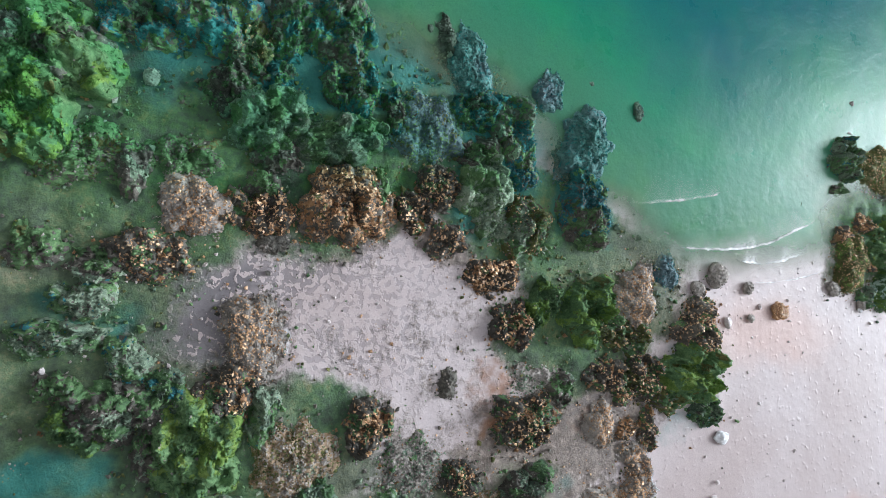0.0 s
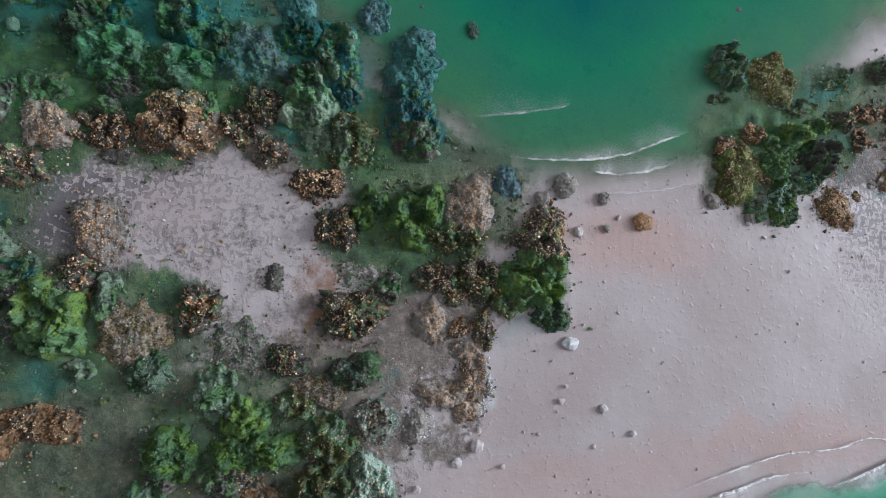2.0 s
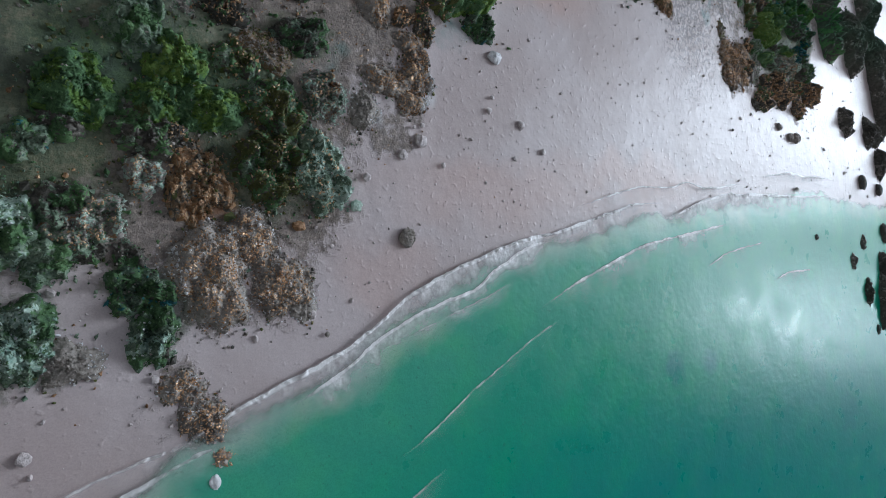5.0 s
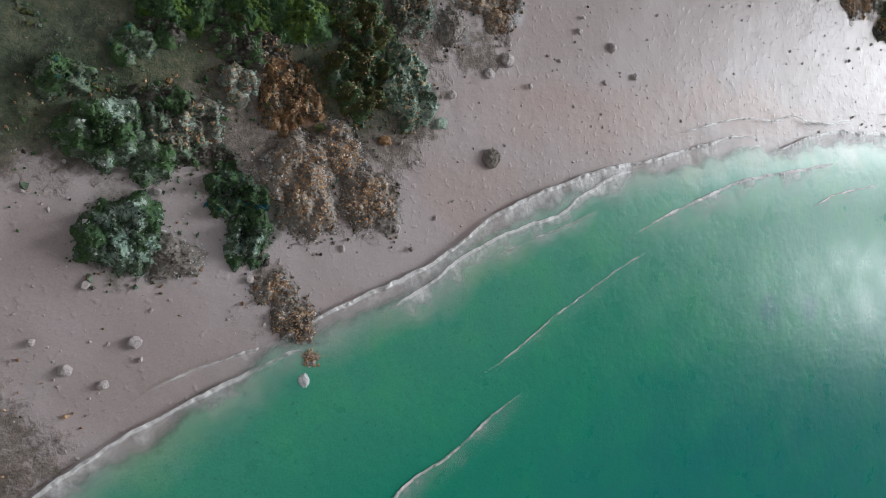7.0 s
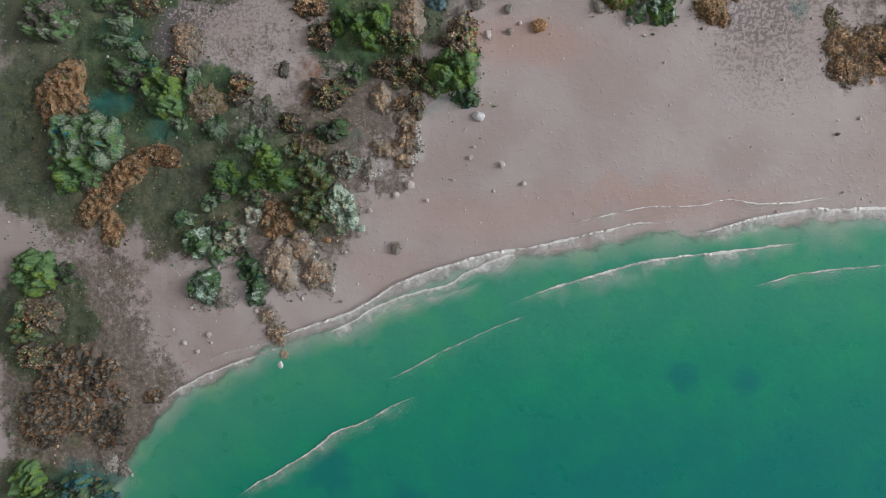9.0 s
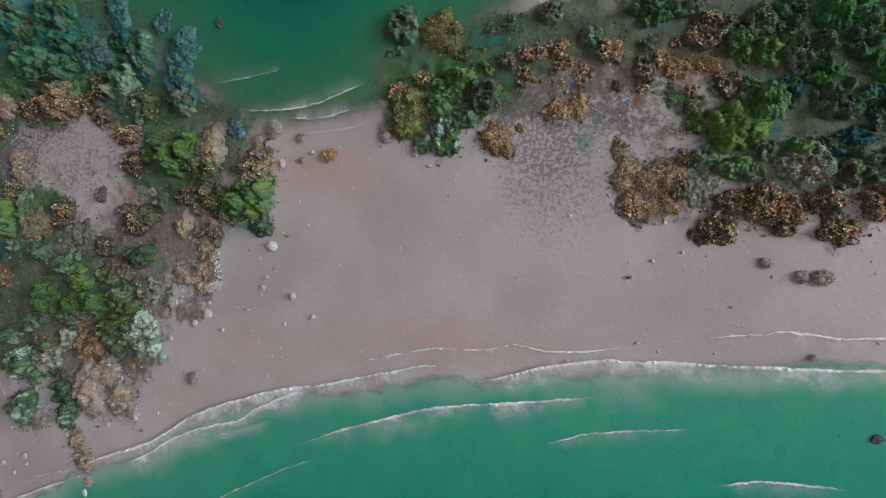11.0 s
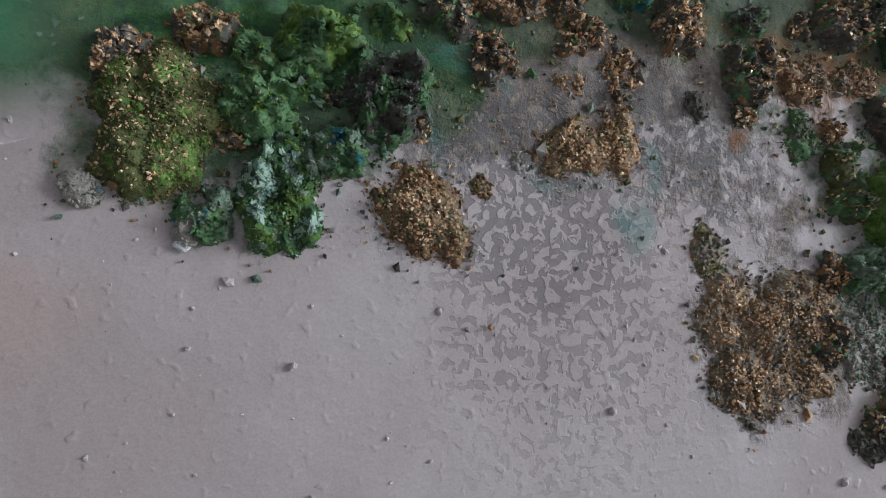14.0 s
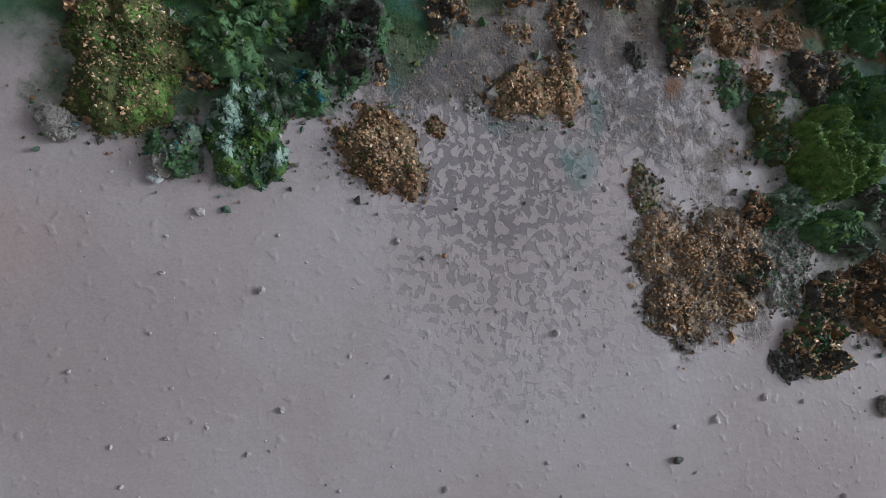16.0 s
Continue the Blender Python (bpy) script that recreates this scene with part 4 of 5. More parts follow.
# ---- foam lines ----
def foam(points, width, height, wash, crest=0.5, side=1, level=0.0034):
    """A raised crest of white paint with a thin wash that trails to seaward."""
    n = int(400 * np.linalg.norm(np.diff(np.array(points), axis=0), axis=1).sum() / 0.3) + 60
    c = spline(points, n)
    t = np.gradient(c, axis=0)
    t /= np.linalg.norm(t, axis=1)[:, None]
    nrm = np.stack([t[:, 1], -t[:, 0]], 1) * side
    c = c + nrm * (0.001 * value_noise(c[:, 0], c[:, 1], 0.025, 41) + 0.0005 * value_noise(c[:, 0], c[:, 1], 0.006, 42) + 0.0003 * value_noise(c[:, 0], c[:, 1], 0.0025, 47))[:, None]
    s = np.linspace(0, 1, n)
    taper = np.clip(np.minimum(s, 1 - s) * 6, 0, 1)
    rows = np.array([-0.7, -0.48, -0.26, -0.05, 0.16, 0.38, 0.7, 1.3, 2.6, 4.8, 8.0, 12.0])
    prof = np.array([0, 0.35, 0.8, 1.0, 0.9, 0.6, 0.35, 0.2, 0.1, 0.06, 0.04, 0.02])
    cover = np.array([0.0, 0.8, 1.0, 1.0, 0.95, 0.78, 0.72, 0.68, 0.6, 0.45, 0.22, 0.0])
    cover = np.where(rows > 0.5, cover * wash * 0.85, cover * crest * 2.1)
    w = width * (0.35 + 0.65 * taper) * (1 + 0.3 * value_noise(c[:, 0], c[:, 1], 0.018, 43))
    p = c[:, None] + nrm[:, None] * (rows[None, :, None] * w[:, None, None])
    x, y = p[..., 0], p[..., 1]
    lump = 0.35 + 1.0 * value_noise(x, y, 0.012, 44) + 0.9 * value_noise(x, y, 0.0028, 45)
    z = level + height * prof[None] * taper[:, None] * np.clip(lump, 0, 2) - 0.00003 * rows[None]
    ob = mesh_ob("foam_line", np.stack([x, y, z], -1).reshape(-1, 3), grid_faces(n, len(rows)), [FOAM], shade=True)
    broken = 0.86 + 0.4 * value_noise(x, y, 0.03, 46) + 0.3 * value_noise(x, y, 0.009, 48)
    float_attr(ob, "cover", np.clip(cover[None] * taper[:, None] * broken, 0, 1).ravel())
    return tagged(ob, "thin raised crest of white foam paint on green water", "foam", "foam lines", "structure")


foam([(0.005, -0.42), (0.03, -0.404), (0.062, -0.386), (0.093, -0.373), (0.119, -0.363), (0.15, -0.352), (0.168, -0.349)], 0.00254, 0.00079, 0.825, 0.50, 1, 0.00300)
foam([(0.049, -0.379), (0.081, -0.361), (0.119, -0.349), (0.141, -0.344), (0.174, -0.331), (0.205, -0.319), (0.241, -0.306), (0.271, -0.291), (0.301, -0.272), (0.336, -0.257), (0.371, -0.247), (0.388, -0.24), (0.423, -0.232), (0.451, -0.227), (0.474, -0.223), (0.505, -0.215), (0.539, -0.208), (0.56, -0.202), (0.593, -0.2), (0.619, -0.2)], 0.00254, 0.00145, 0.935, 0.58, 1, 0.00307)
foam([(0.174, -0.344), (0.217, -0.33), (0.247, -0.316), (0.271, -0.302), (0.301, -0.288), (0.331, -0.278), (0.36, -0.271), (0.383, -0.257), (0.412, -0.242), (0.44, -0.234), (0.468, -0.228)], 0.00224, 0.00059, 0.880, 0.50, 1, 0.00314)
foam([(0.47, -0.207), (0.516, -0.197), (0.56, -0.186), (0.592, -0.182), (0.629, -0.182), (0.659, -0.176), (0.684, -0.18), (0.714, -0.179), (0.742, -0.176), (0.775, -0.174)], 0.00164, 0.00112, 0.550, 0.50, 1, 0.00321)
foam([(0.61, -0.214), (0.635, -0.21), (0.67, -0.2), (0.704, -0.192), (0.738, -0.186), (0.766, -0.187), (0.797, -0.184), (0.833, -0.186), (0.875, -0.185), (0.917, -0.184), (0.982, -0.183), (1.05, -0.182)], 0.00239, 0.00125, 0.935, 0.56, 1, 0.00328)
foam([(0.815, -0.165), (0.841, -0.16), (0.867, -0.157), (0.888, -0.153), (0.908, -0.155), (0.929, -0.158), (0.956, -0.156), (0.982, -0.157), (1.03, -0.157)], 0.00179, 0.00092, 0.605, 0.50, 1, 0.00335)
foam([(0.424, -0.294), (0.47, -0.274), (0.505, -0.263), (0.54, -0.251), (0.573, -0.242), (0.61, -0.236), (0.64, -0.232), (0.68, -0.227), (0.716, -0.222), (0.747, -0.218)], 0.00239, 0.00079, 0.880, 0.52, 1, 0.00342)
foam([(0.281, -0.385), (0.32, -0.367), (0.364, -0.342), (0.396, -0.327), (0.43, -0.311), (0.455, -0.302)], 0.00164, 0.00026, 0.385, 0.30, 1, 0.00349)
foam([(0.095, -0.539), (0.123, -0.519), (0.155, -0.499), (0.192, -0.475), (0.229, -0.447), (0.266, -0.431), (0.302, -0.41), (0.332, -0.395)], 0.00224, 0.00066, 0.770, 0.48, 1, 0.00356)
foam([(0.68, -0.268), (0.717, -0.256), (0.757, -0.249), (0.78, -0.246), (0.824, -0.241)], 0.00164, 0.00026, 0.440, 0.30, 1, 0.00363)
foam([(0.833, -0.289), (0.86, -0.282), (0.877, -0.28), (0.905, -0.28), (0.938, -0.281)], 0.00194, 0.00040, 0.550, 0.40, 1, 0.00370)
foam([(0.29, -0.302), (0.33, -0.29), (0.37, -0.277), (0.41, -0.262)], 0.00164, 0.00020, 0.660, 0.25, 1, 0.00377)
foam([(0.307, 0.098), (0.348, 0.099), (0.381, 0.103), (0.412, 0.110)], 0.00243, 0.00047, 0.399, 0.22, -1)
foam([(0.342, 0.067), (0.379, 0.063), (0.417, 0.063), (0.451, 0.068), (0.482, 0.078), (0.509, 0.087)], 0.00176, 0.00094, 0.525, 0.33, -1)
foam([(0.416, 0.054), (0.450, 0.052), (0.494, 0.060)], 0.00202, 0.00047, 0.578, 0.28, -1)
foam([(0.425, 0.037), (0.454, 0.036), (0.490, 0.040), (0.516, 0.044)], 0.00108, 0.00056, 0.525, 0.36, -1)


# ---- crumbs from which the clumps are made ----
def crumb_shape(seed, level, rough):
    bm = bmesh.new()
    bmesh.ops.create_icosphere(bm, subdivisions=level, radius=1.0)
    r = random.Random(seed)
    for v in bm.verts:
        v.co *= 1 + rough * (r.random() * 2 - 1)
    vs = np.array([v.co[:] for v in bm.verts])
    fs = np.array([[v.index for v in f.verts] for f in bm.faces])
    bm.free()
    return vs, fs


TUFTS = [crumb_shape(k, 2 if k < 1 else 1, 0.34) for k in range(7)]
ROUND = [crumb_shape(20 + k, 1, 0.3) for k in range(6)]


def chip_shape(seed):
    """An angular eight-sided chip."""
    r = random.Random(seed)
    vs = np.array([(1, 0, 0), (-1, 0, 0), (0, 1, 0), (0, -1, 0), (0, 0, 1), (0, 0, -1)], float)
    vs = vs * 1.15 + np.array([[r.uniform(-0.35, 0.35) for k in range(3)] for v in vs])
    return vs, np.array([(0, 2, 4), (2, 1, 4), (1, 3, 4), (3, 0, 4), (2, 0, 5), (1, 2, 5), (3, 1, 5), (0, 3, 5)])


GRITS = [chip_shape(20 + k) for k in range(6)]


def sprig_shape(seed):
    """A small shoot with two pointed lobes."""
    r = random.Random(seed)
    vs, fs = [], []
    for tip in range(2):
        a, tilt, ln = tip * 3.1 + r.random(), 0.9 * r.random(), 1.0 + 0.9 * r.random()
        d = np.array([math.cos(a) * math.sin(tilt), math.sin(a) * math.sin(tilt), math.cos(tilt)])
        u = np.cross(d, [0.3, 0.9, 0.1])
        u /= np.linalg.norm(u)
        w = np.cross(d, u)
        k = len(vs)
        vs += [-0.4 * d, *(0.35 * d + 0.55 * (math.cos(b) * u + math.sin(b) * w) for b in (0, 2.1, 4.2)), ln * d]
        fs += [[k, k + 2, k + 1], [k, k + 3, k + 2], [k, k + 1, k + 3], [k + 4, k + 1, k + 2], [k + 4, k + 2, k + 3], [k + 4, k + 3, k + 1]]
    return np.array(vs), np.array(fs)


SPRIGS = [sprig_shape(40 + k) for k in range(5)]


def scatter(name, shapes, pos, size, flat, mats, mat_of, parent, rng, label=""):
    """One mesh of many crumbs at the given places."""
    V, F, M, off = [], [], [], 0
    pick = rng.randint(0, len(shapes), len(pos))
    for k, (vs, fs) in enumerate(shapes):
        sel = np.where(pick == k)[0]
        if not len(sel):
            continue
        q = rng.normal(size=(len(sel), 4))
        q /= np.linalg.norm(q, axis=1)[:, None]
        w, x, y, z = q.T
        R = np.stack([1 - 2 * (y * y + z * z), 2 * (x * y - z * w), 2 * (x * z + y * w), 2 * (x * y + z * w), 1 - 2 * (x * x + z * z), 2 * (y * z - x * w), 2 * (x * z - y * w), 2 * (y * z + x * w), 1 - 2 * (x * x + y * y)], 1).reshape(-1, 3, 3)
        sc = size[sel, None] * (np.array([1, 1, flat]) * (1 + 0.3 * (rng.rand(len(sel), 3) - 0.5)))
        p = np.einsum("nij,nvj->nvi", R, vs[None] * sc[:, None]) + pos[sel, None]
        V.append(p.reshape(-1, 3))
        F.append((fs[None] + (off + np.arange(len(sel)) * len(vs))[:, None, None]).reshape(-1, 3))
        M.append(np.repeat(mat_of[sel], len(fs)))
        off += len(sel) * len(vs)
    return mesh_ob(name, np.concatenate(V), np.concatenate(F), mats, np.concatenate(M), parent, label)


# name, label, mound matter, tufts {matter: share}, tuft size mm, tuft cover, grit {matter: share}, grit cover, height
# over mean radius, matter of the east flank
KINDS = {
    "green": ("moss_bush", "bright green crumbly moss bush", "leaf", {"green": 5, "leaf": 4, "olive": 1}, 2.6, 1.0, {}, 0, 0.85, ""),
    "moss": ("moss_bush", "large bright green fluffy moss cushion", "green", {"green": 8, "leaf": 1}, 1.7, 1.3, {"rust": 1}, 0.03, 0.7, ""),
    "greendark": ("moss_bush", "dark green moss bush with lighter tips", "leaf", {"green": 3, "leaf": 6}, 2.6, 1.0, {"stone": 1}, 0.05, 0.8, ""),
    "dark": ("moss_bush", "dark green and black crumbly moss bush", "earth", {"leaf": 5, "earth": 4, "sage": 2}, 2.4, 1.0, {"stone": 1}, 0.1, 0.7, ""),
    "sage": ("moss_bush", "grey-green crumbly moss bush", "leaf", {"sage": 6, "leaf": 4}, 2.4, 1.0, {"stone": 1}, 0.05, 0.8, ""),
    "sagedark": ("moss_bush", "dark grey-green moss bush with teal tint", "earth", {"sage": 5, "leaf": 4, "teal": 1}, 2.3, 1.0, {"stone": 1}, 0.06, 0.7, ""),
    "olive": ("moss_bush", "olive brown moss bush with copper grains", "earth", {"olive": 5, "leaf": 3, "sage": 2}, 2.2, 0.9, {"gold": 2, "rust": 1}, 0.2, 0.7, ""),
    "teal": ("moss_bush", "teal painted dark moss bush in shallow water", "earth", {"teal": 5, "leaf": 3, "earth": 2, "sage": 1}, 2.4, 0.9, {"tealstone": 1}, 0.25, 0.6, "cyan"),
    "lowmoss": ("moss_patch", "low dark green mossy swelling", "leaf", {"leaf": 5, "earth": 2, "olive": 2}, 1.5, 0.55, {"stone": 1, "earth": 2}, 0.4, 0.22, ""),
    "paletip": ("moss_bush", "dark green moss bush with whitish frosted tips", "leaf", {"leaf": 4, "sage": 3, "frost": 3}, 2.3, 1.0, {"white": 1, "stone": 1}, 0.12, 0.75, ""),
    "goldlight": ("gilded_mound", "pale grey grit mound with copper flakes", "stone", {"stone": 3, "white": 1}, 1.5, 0.2, {"gold": 7, "rust": 2, "stone": 7, "white": 2}, 1.3, 0.42, ""),
    "dome": ("moss_dome", "smooth olive moss dome with copper grains", "olive", {"olive": 7, "green": 2}, 1.1, 0.8, {"gold": 2, "rust": 2}, 0.4, 0.4, ""),
    "mossrock": ("grit_mound", "grey-green gritty mound with moss crumbs", "tealstone", {"leaf": 2, "olive": 1}, 1.5, 0.2, {"tealstone": 4, "sage": 2, "stone": 1}, 1.0, 0.35, ""),
    "tealrock": ("grit_mound", "dark teal gritty rock mound in the water", "tealstone", {"teal": 2}, 1.6, 0.12, {"tealstone": 6, "teal": 1, "stone": 1}, 1.1, 0.4, "cyan"),
    "darkrock": ("dark_rock", "dark rough crumbly rock", "earth", {"earth": 4, "stone": 1}, 2.0, 0.6, {"earth": 3, "stone": 1}, 0.6, 0.6, ""),
    "rock": ("grit_mound", "grey-brown gritty mound with an olive tint", "ochre", {"olive": 2, "stone": 2, "sage": 1}, 1.4, 0.3, {"stone": 5, "olive": 3, "rust": 2, "sage": 2}, 1.1, 0.3, ""),
    "gravel": ("gravel_mound", "low mound of grey gravel and moss crumbs", "stone", {"sage": 3, "stone": 2, "leaf": 1}, 1.4, 0.35, {"stone": 5, "sage": 2, "rust": 2, "earth": 2}, 1.1, 0.16, ""),
    "gravelgold": ("gravel_mound", "low rust-brown gravel mound with copper flakes", "ochre", {"rust": 1, "stone": 2}, 1.5, 0.12, {"gold": 6, "rust": 3, "stone": 7, "earth": 1}, 1.1, 0.24, ""),
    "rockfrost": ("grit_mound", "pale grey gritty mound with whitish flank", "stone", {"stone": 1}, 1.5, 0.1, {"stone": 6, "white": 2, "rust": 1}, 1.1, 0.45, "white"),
    "gold": ("gilded_mound", "brown crumbly mound with copper-gold flakes", "earth", {"earth": 3, "rust": 3, "olive": 1}, 2.2, 0.6, {"gold": 6, "rust": 3, "earth": 1}, 1.0, 0.65, ""),
    "darkgold": ("gilded_mound", "dark crumbly mound with a few copper flakes", "earth", {"earth": 5, "leaf": 2, "rust": 1}, 2.3, 0.75, {"gold": 4, "rust": 3, "stone": 1, "earth": 3}, 0.9, 0.65, ""),
    "goldrock": ("gilded_mound", "grey-brown gravel mound with copper flakes", "stone", {"stone": 3, "rust": 1}, 1.7, 0.15, {"gold": 6, "rust": 2, "stone": 8}, 1.1, 0.42, ""),
    "goldmound": ("gilded_mound", "rounded ochre mound with copper flakes and pale skirt", "ochre", {"rust": 1, "olive": 1}, 1.5, 0.2, {"gold": 6, "rust": 5, "stone": 2}, 1.2, 0.36, ""),
    "goldfrost": ("gilded_mound", "copper-flaked mound with a white east flank", "stone", {"stone": 2, "rust": 1}, 1.7, 0.15, {"gold": 6, "rust": 4, "stone": 3}, 1.1, 0.45, "white"),
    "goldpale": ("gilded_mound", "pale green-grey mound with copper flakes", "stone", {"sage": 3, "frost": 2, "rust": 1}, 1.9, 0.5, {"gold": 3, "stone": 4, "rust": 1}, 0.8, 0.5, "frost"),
    "pale": ("frosted_bush", "pale whitish-green crusted bush with copper grains", "sage", {"sage": 4, "frost": 5}, 2.1, 0.9, {"gold": 3, "stone": 2}, 0.35, 0.6, "frost"),
    "pale2": ("frosted_bush", "grey-green bush with a pale crusted foot", "leaf", {"sage": 4, "green": 3, "leaf": 2, "frost": 2}, 1.9, 0.9, {"stone": 3}, 0.3, 0.5, ""),
    "rust": ("rust_patch", "low patch of rust-orange flakes", "ochre", {"rust": 4, "earth": 2, "olive": 1}, 1.5, 0.5, {"gold": 3, "rust": 5, "earth": 2}, 0.8, 0.26, ""),
    "crust": ("crust_patch", "low wrinkled brown and grey paint crust", "earth", {"earth": 5, "rust": 3, "stone": 2}, 1.6, 0.55, {"rust": 4, "stone": 4}, 0.3, 0.24, ""),
    "chunk": ("gilded_mound", "dark chunky cluster with copper flakes", "earth", {"earth": 4, "leaf": 2, "rust": 2}, 3.0, 0.8, {"gold": 6, "rust": 3}, 1.0, 0.7, ""),
}
count = 0


def build_clump(kind, x, y, rx, ry, turn):
    global count
    count += 1
    name, label, core, tufts, tsize, tcover, grit, gcover, tall, flank = KINDS[kind]
    rng = np.random.RandomState(count)
    rm = math.sqrt(rx * ry)
    h = min(tall * rm, 0.021)
    ph = rng.rand(6) * 6.28
    heads = max(1, int(rx * ry / 0.006**2))
    hx, hy = rng.uniform(-1, 1, heads), rng.uniform(-1, 1, heads)
    leafy = tcover > 0.45 and kind not in ("dome", "crust", "rust", "darkrock", "moss")
    hr, hh = rng.uniform(0.35, 0.75, heads) * min(1, 0.008 / rm + 0.25), rng.uniform(0.3, 0.75, heads) if leafy else rng.uniform(0.1, 0.5, heads)
    swell = 0.5 if leafy else 0.75

    def edge(th):
        return 1 + 0.10 * np.sin(2 * th + ph[0]) + 0.09 * np.sin(3 * th + ph[1]) + 0.07 * np.sin(5 * th + ph[2]) + 0.05 * np.sin(8 * th + ph[3]) + 0.04 * np.sin(13 * th + ph[4])

    def top(u, v):
        """Height over the unit disc."""
        rho = np.hypot(u, v) / edge(np.arctan2(v, u))
        z = np.clip(1 - rho**2.4, -0.2, 1) * swell
        lump = np.zeros_like(u)
        for a, b, r, k in zip(hx, hy, hr, hh):
            lump = np.maximum(lump, k * np.clip(1 - ((u - a) ** 2 + (v - b) ** 2) / r**2, 0, 1))
        a, b = x + u * rx, y + v * ry
        fuzz = 0.0
        for cell, k in ((0.0085, 0.42), (0.0042, 0.26), (0.002, 0.13)):
            fuzz = fuzz + k * (1 - 2 * np.abs(value_noise(a, b, cell, count % 60 + 3)))
        rough = {"dome": 0.0016, "moss": 0.005, "darkrock": 0.003}.get(kind, 0.0082 if tcover > 0.45 else 0.0034) * min(1, h / 0.006)
        return h * (z + lump * np.clip((1.05 - rho) * 4, 0, 1)) + rough * fuzz * np.clip((1.08 - rho) * 5, 0, 1) - 0.0006

    names = list(tufts)
    cum = np.cumsum(np.array([tufts[k] for k in names], float)) / sum(tufts.values())

    def patch(u, v):
        """Which of the matters covers a spot: patches some millimetres wide."""
        a, b = x + u * rx, y + v * ry
        f = 0.5 + 0.5 * value_noise(a, b, 0.008, count % 50) + 0.3 * value_noise(a, b, 0.003, count % 50 + 1)
        return np.minimum(np.searchsorted(cum, np.clip(f, 0, 0.999)), len(names) - 1)

    nr = int(np.clip(rm / 0.0007, 9, 36))
    ns = nr * 3
    rr, th = np.meshgrid(np.linspace(0.02, 1.06, nr), np.linspace(0, 2 * np.pi, ns, endpoint=False), indexing="ij")
    e = edge(th)
    u, v = rr * np.cos(th) * e, rr * np.sin(th) * e
    z = top(u, v)
    ids = np.arange(nr * ns).reshape(nr, ns)
    nxt = np.roll(ids, -1, 1)
    faces = np.stack([ids[:-1], ids[1:], nxt[1:], nxt[:-1]], -1).reshape(-1, 4)
    wild = 0.0005 * rng.normal(size=(2,) + u.shape)
    mi = np.where(rng.rand(nr - 1, ns) < tcover * 0.9, patch(u[:-1], v[:-1]) + 1, 0).ravel()
    mound = mesh_ob(name, np.stack([u * rx + wild[0], v * ry + wild[1], z], -1).reshape(-1, 3), faces, [MAT[core]] + [MAT[k] for k in names], mi, shade=True)
    mound.matrix_world = pose(x, y, 0, 0, 0, turn)
    tagged(mound, label, {"moss": "moss", "grit": "rock", "dark": "rock", "grav": "rock", "gild": "rock", "fros": "moss", "rust": "rock", "crus": "rock"}[name[:4]], "clumps of the relief")
    ca = math.cos(radians(turn))

    def spread(n, out):
        a = rng.rand(n) * 2 * np.pi
        r = np.sqrt(rng.rand(n)) * out
        e = edge(a)
        return r * np.cos(a) * e, r * np.sin(a) * e, r

    area = math.pi * rx * ry
    for part_name, shapes, mix, size, cover, flat in (("foliage", SPRIGS if leafy or kind == "moss" else TUFTS, tufts, tsize * 0.00036, tcover * (0.9 if leafy or kind == "moss" else 0.4), 0.75), ("grit", GRITS, grit, (0.00052 if core in ("ochre", "stone", "olive") else 0.0007) if "gold" in grit else 0.00055, gcover * (0.95 if "gold" in grit else 0.5), 0.4)):
        n = int(cover * area / (size * size * (2.6 if part_name == "foliage" else 3.8)))
        if n < 3 or not mix:
            continue
        n = min(n, 2600)
        pu, pv, pr = spread(n, 1.06 if part_name == "foliage" else 1.02 + 0.3 * rng.rand(n) ** 3)
        s = size * rng.lognormal(0, 0.36, n)
        pz = np.maximum(top(pu, pv), 0) + s * 0.3
        keys = list(mix)
        if part_name == "foliage":
            m = np.where(rng.rand(n) < 0.8, patch(pu, pv), rng.randint(0, len(keys), n))
        else:
            # flakes were brushed on: the first of the mix gathers on the tops
            share = np.cumsum(np.array([mix[k] for k in keys], float))
            rank = 0.25 * rng.rand(n) + 0.75 * (np.argsort(np.argsort(-pz + 0.3 * h * rng.normal(size=n))) / n)
            m = np.minimum(np.searchsorted(share / share[-1], rank), len(keys) - 1)
            if keys[0] == "gold":
                s = np.where(m == 0, np.minimum(s * 1.05, size * 1.5), s)
        mats = [MAT[k] for k in keys]
        # crumbs on the east side take the flank's own matter
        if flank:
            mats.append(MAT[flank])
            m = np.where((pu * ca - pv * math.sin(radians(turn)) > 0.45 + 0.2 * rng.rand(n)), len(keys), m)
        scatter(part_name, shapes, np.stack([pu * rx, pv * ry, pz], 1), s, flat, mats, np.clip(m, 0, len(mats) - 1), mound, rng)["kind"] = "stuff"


STONES = {
    "dark": ("dark rough little rock", "earth"), "grey": ("grey-brown rough stone", "stone"), "gold": ("stone covered in copper flakes", "rust"),
    "pale": ("pale grey pebble", "stone"), "white": ("white painted pebble", "white"), "frost": ("pale green crusted stone", "frost"), "rust": ("rust-brown stone", "rust"),
}


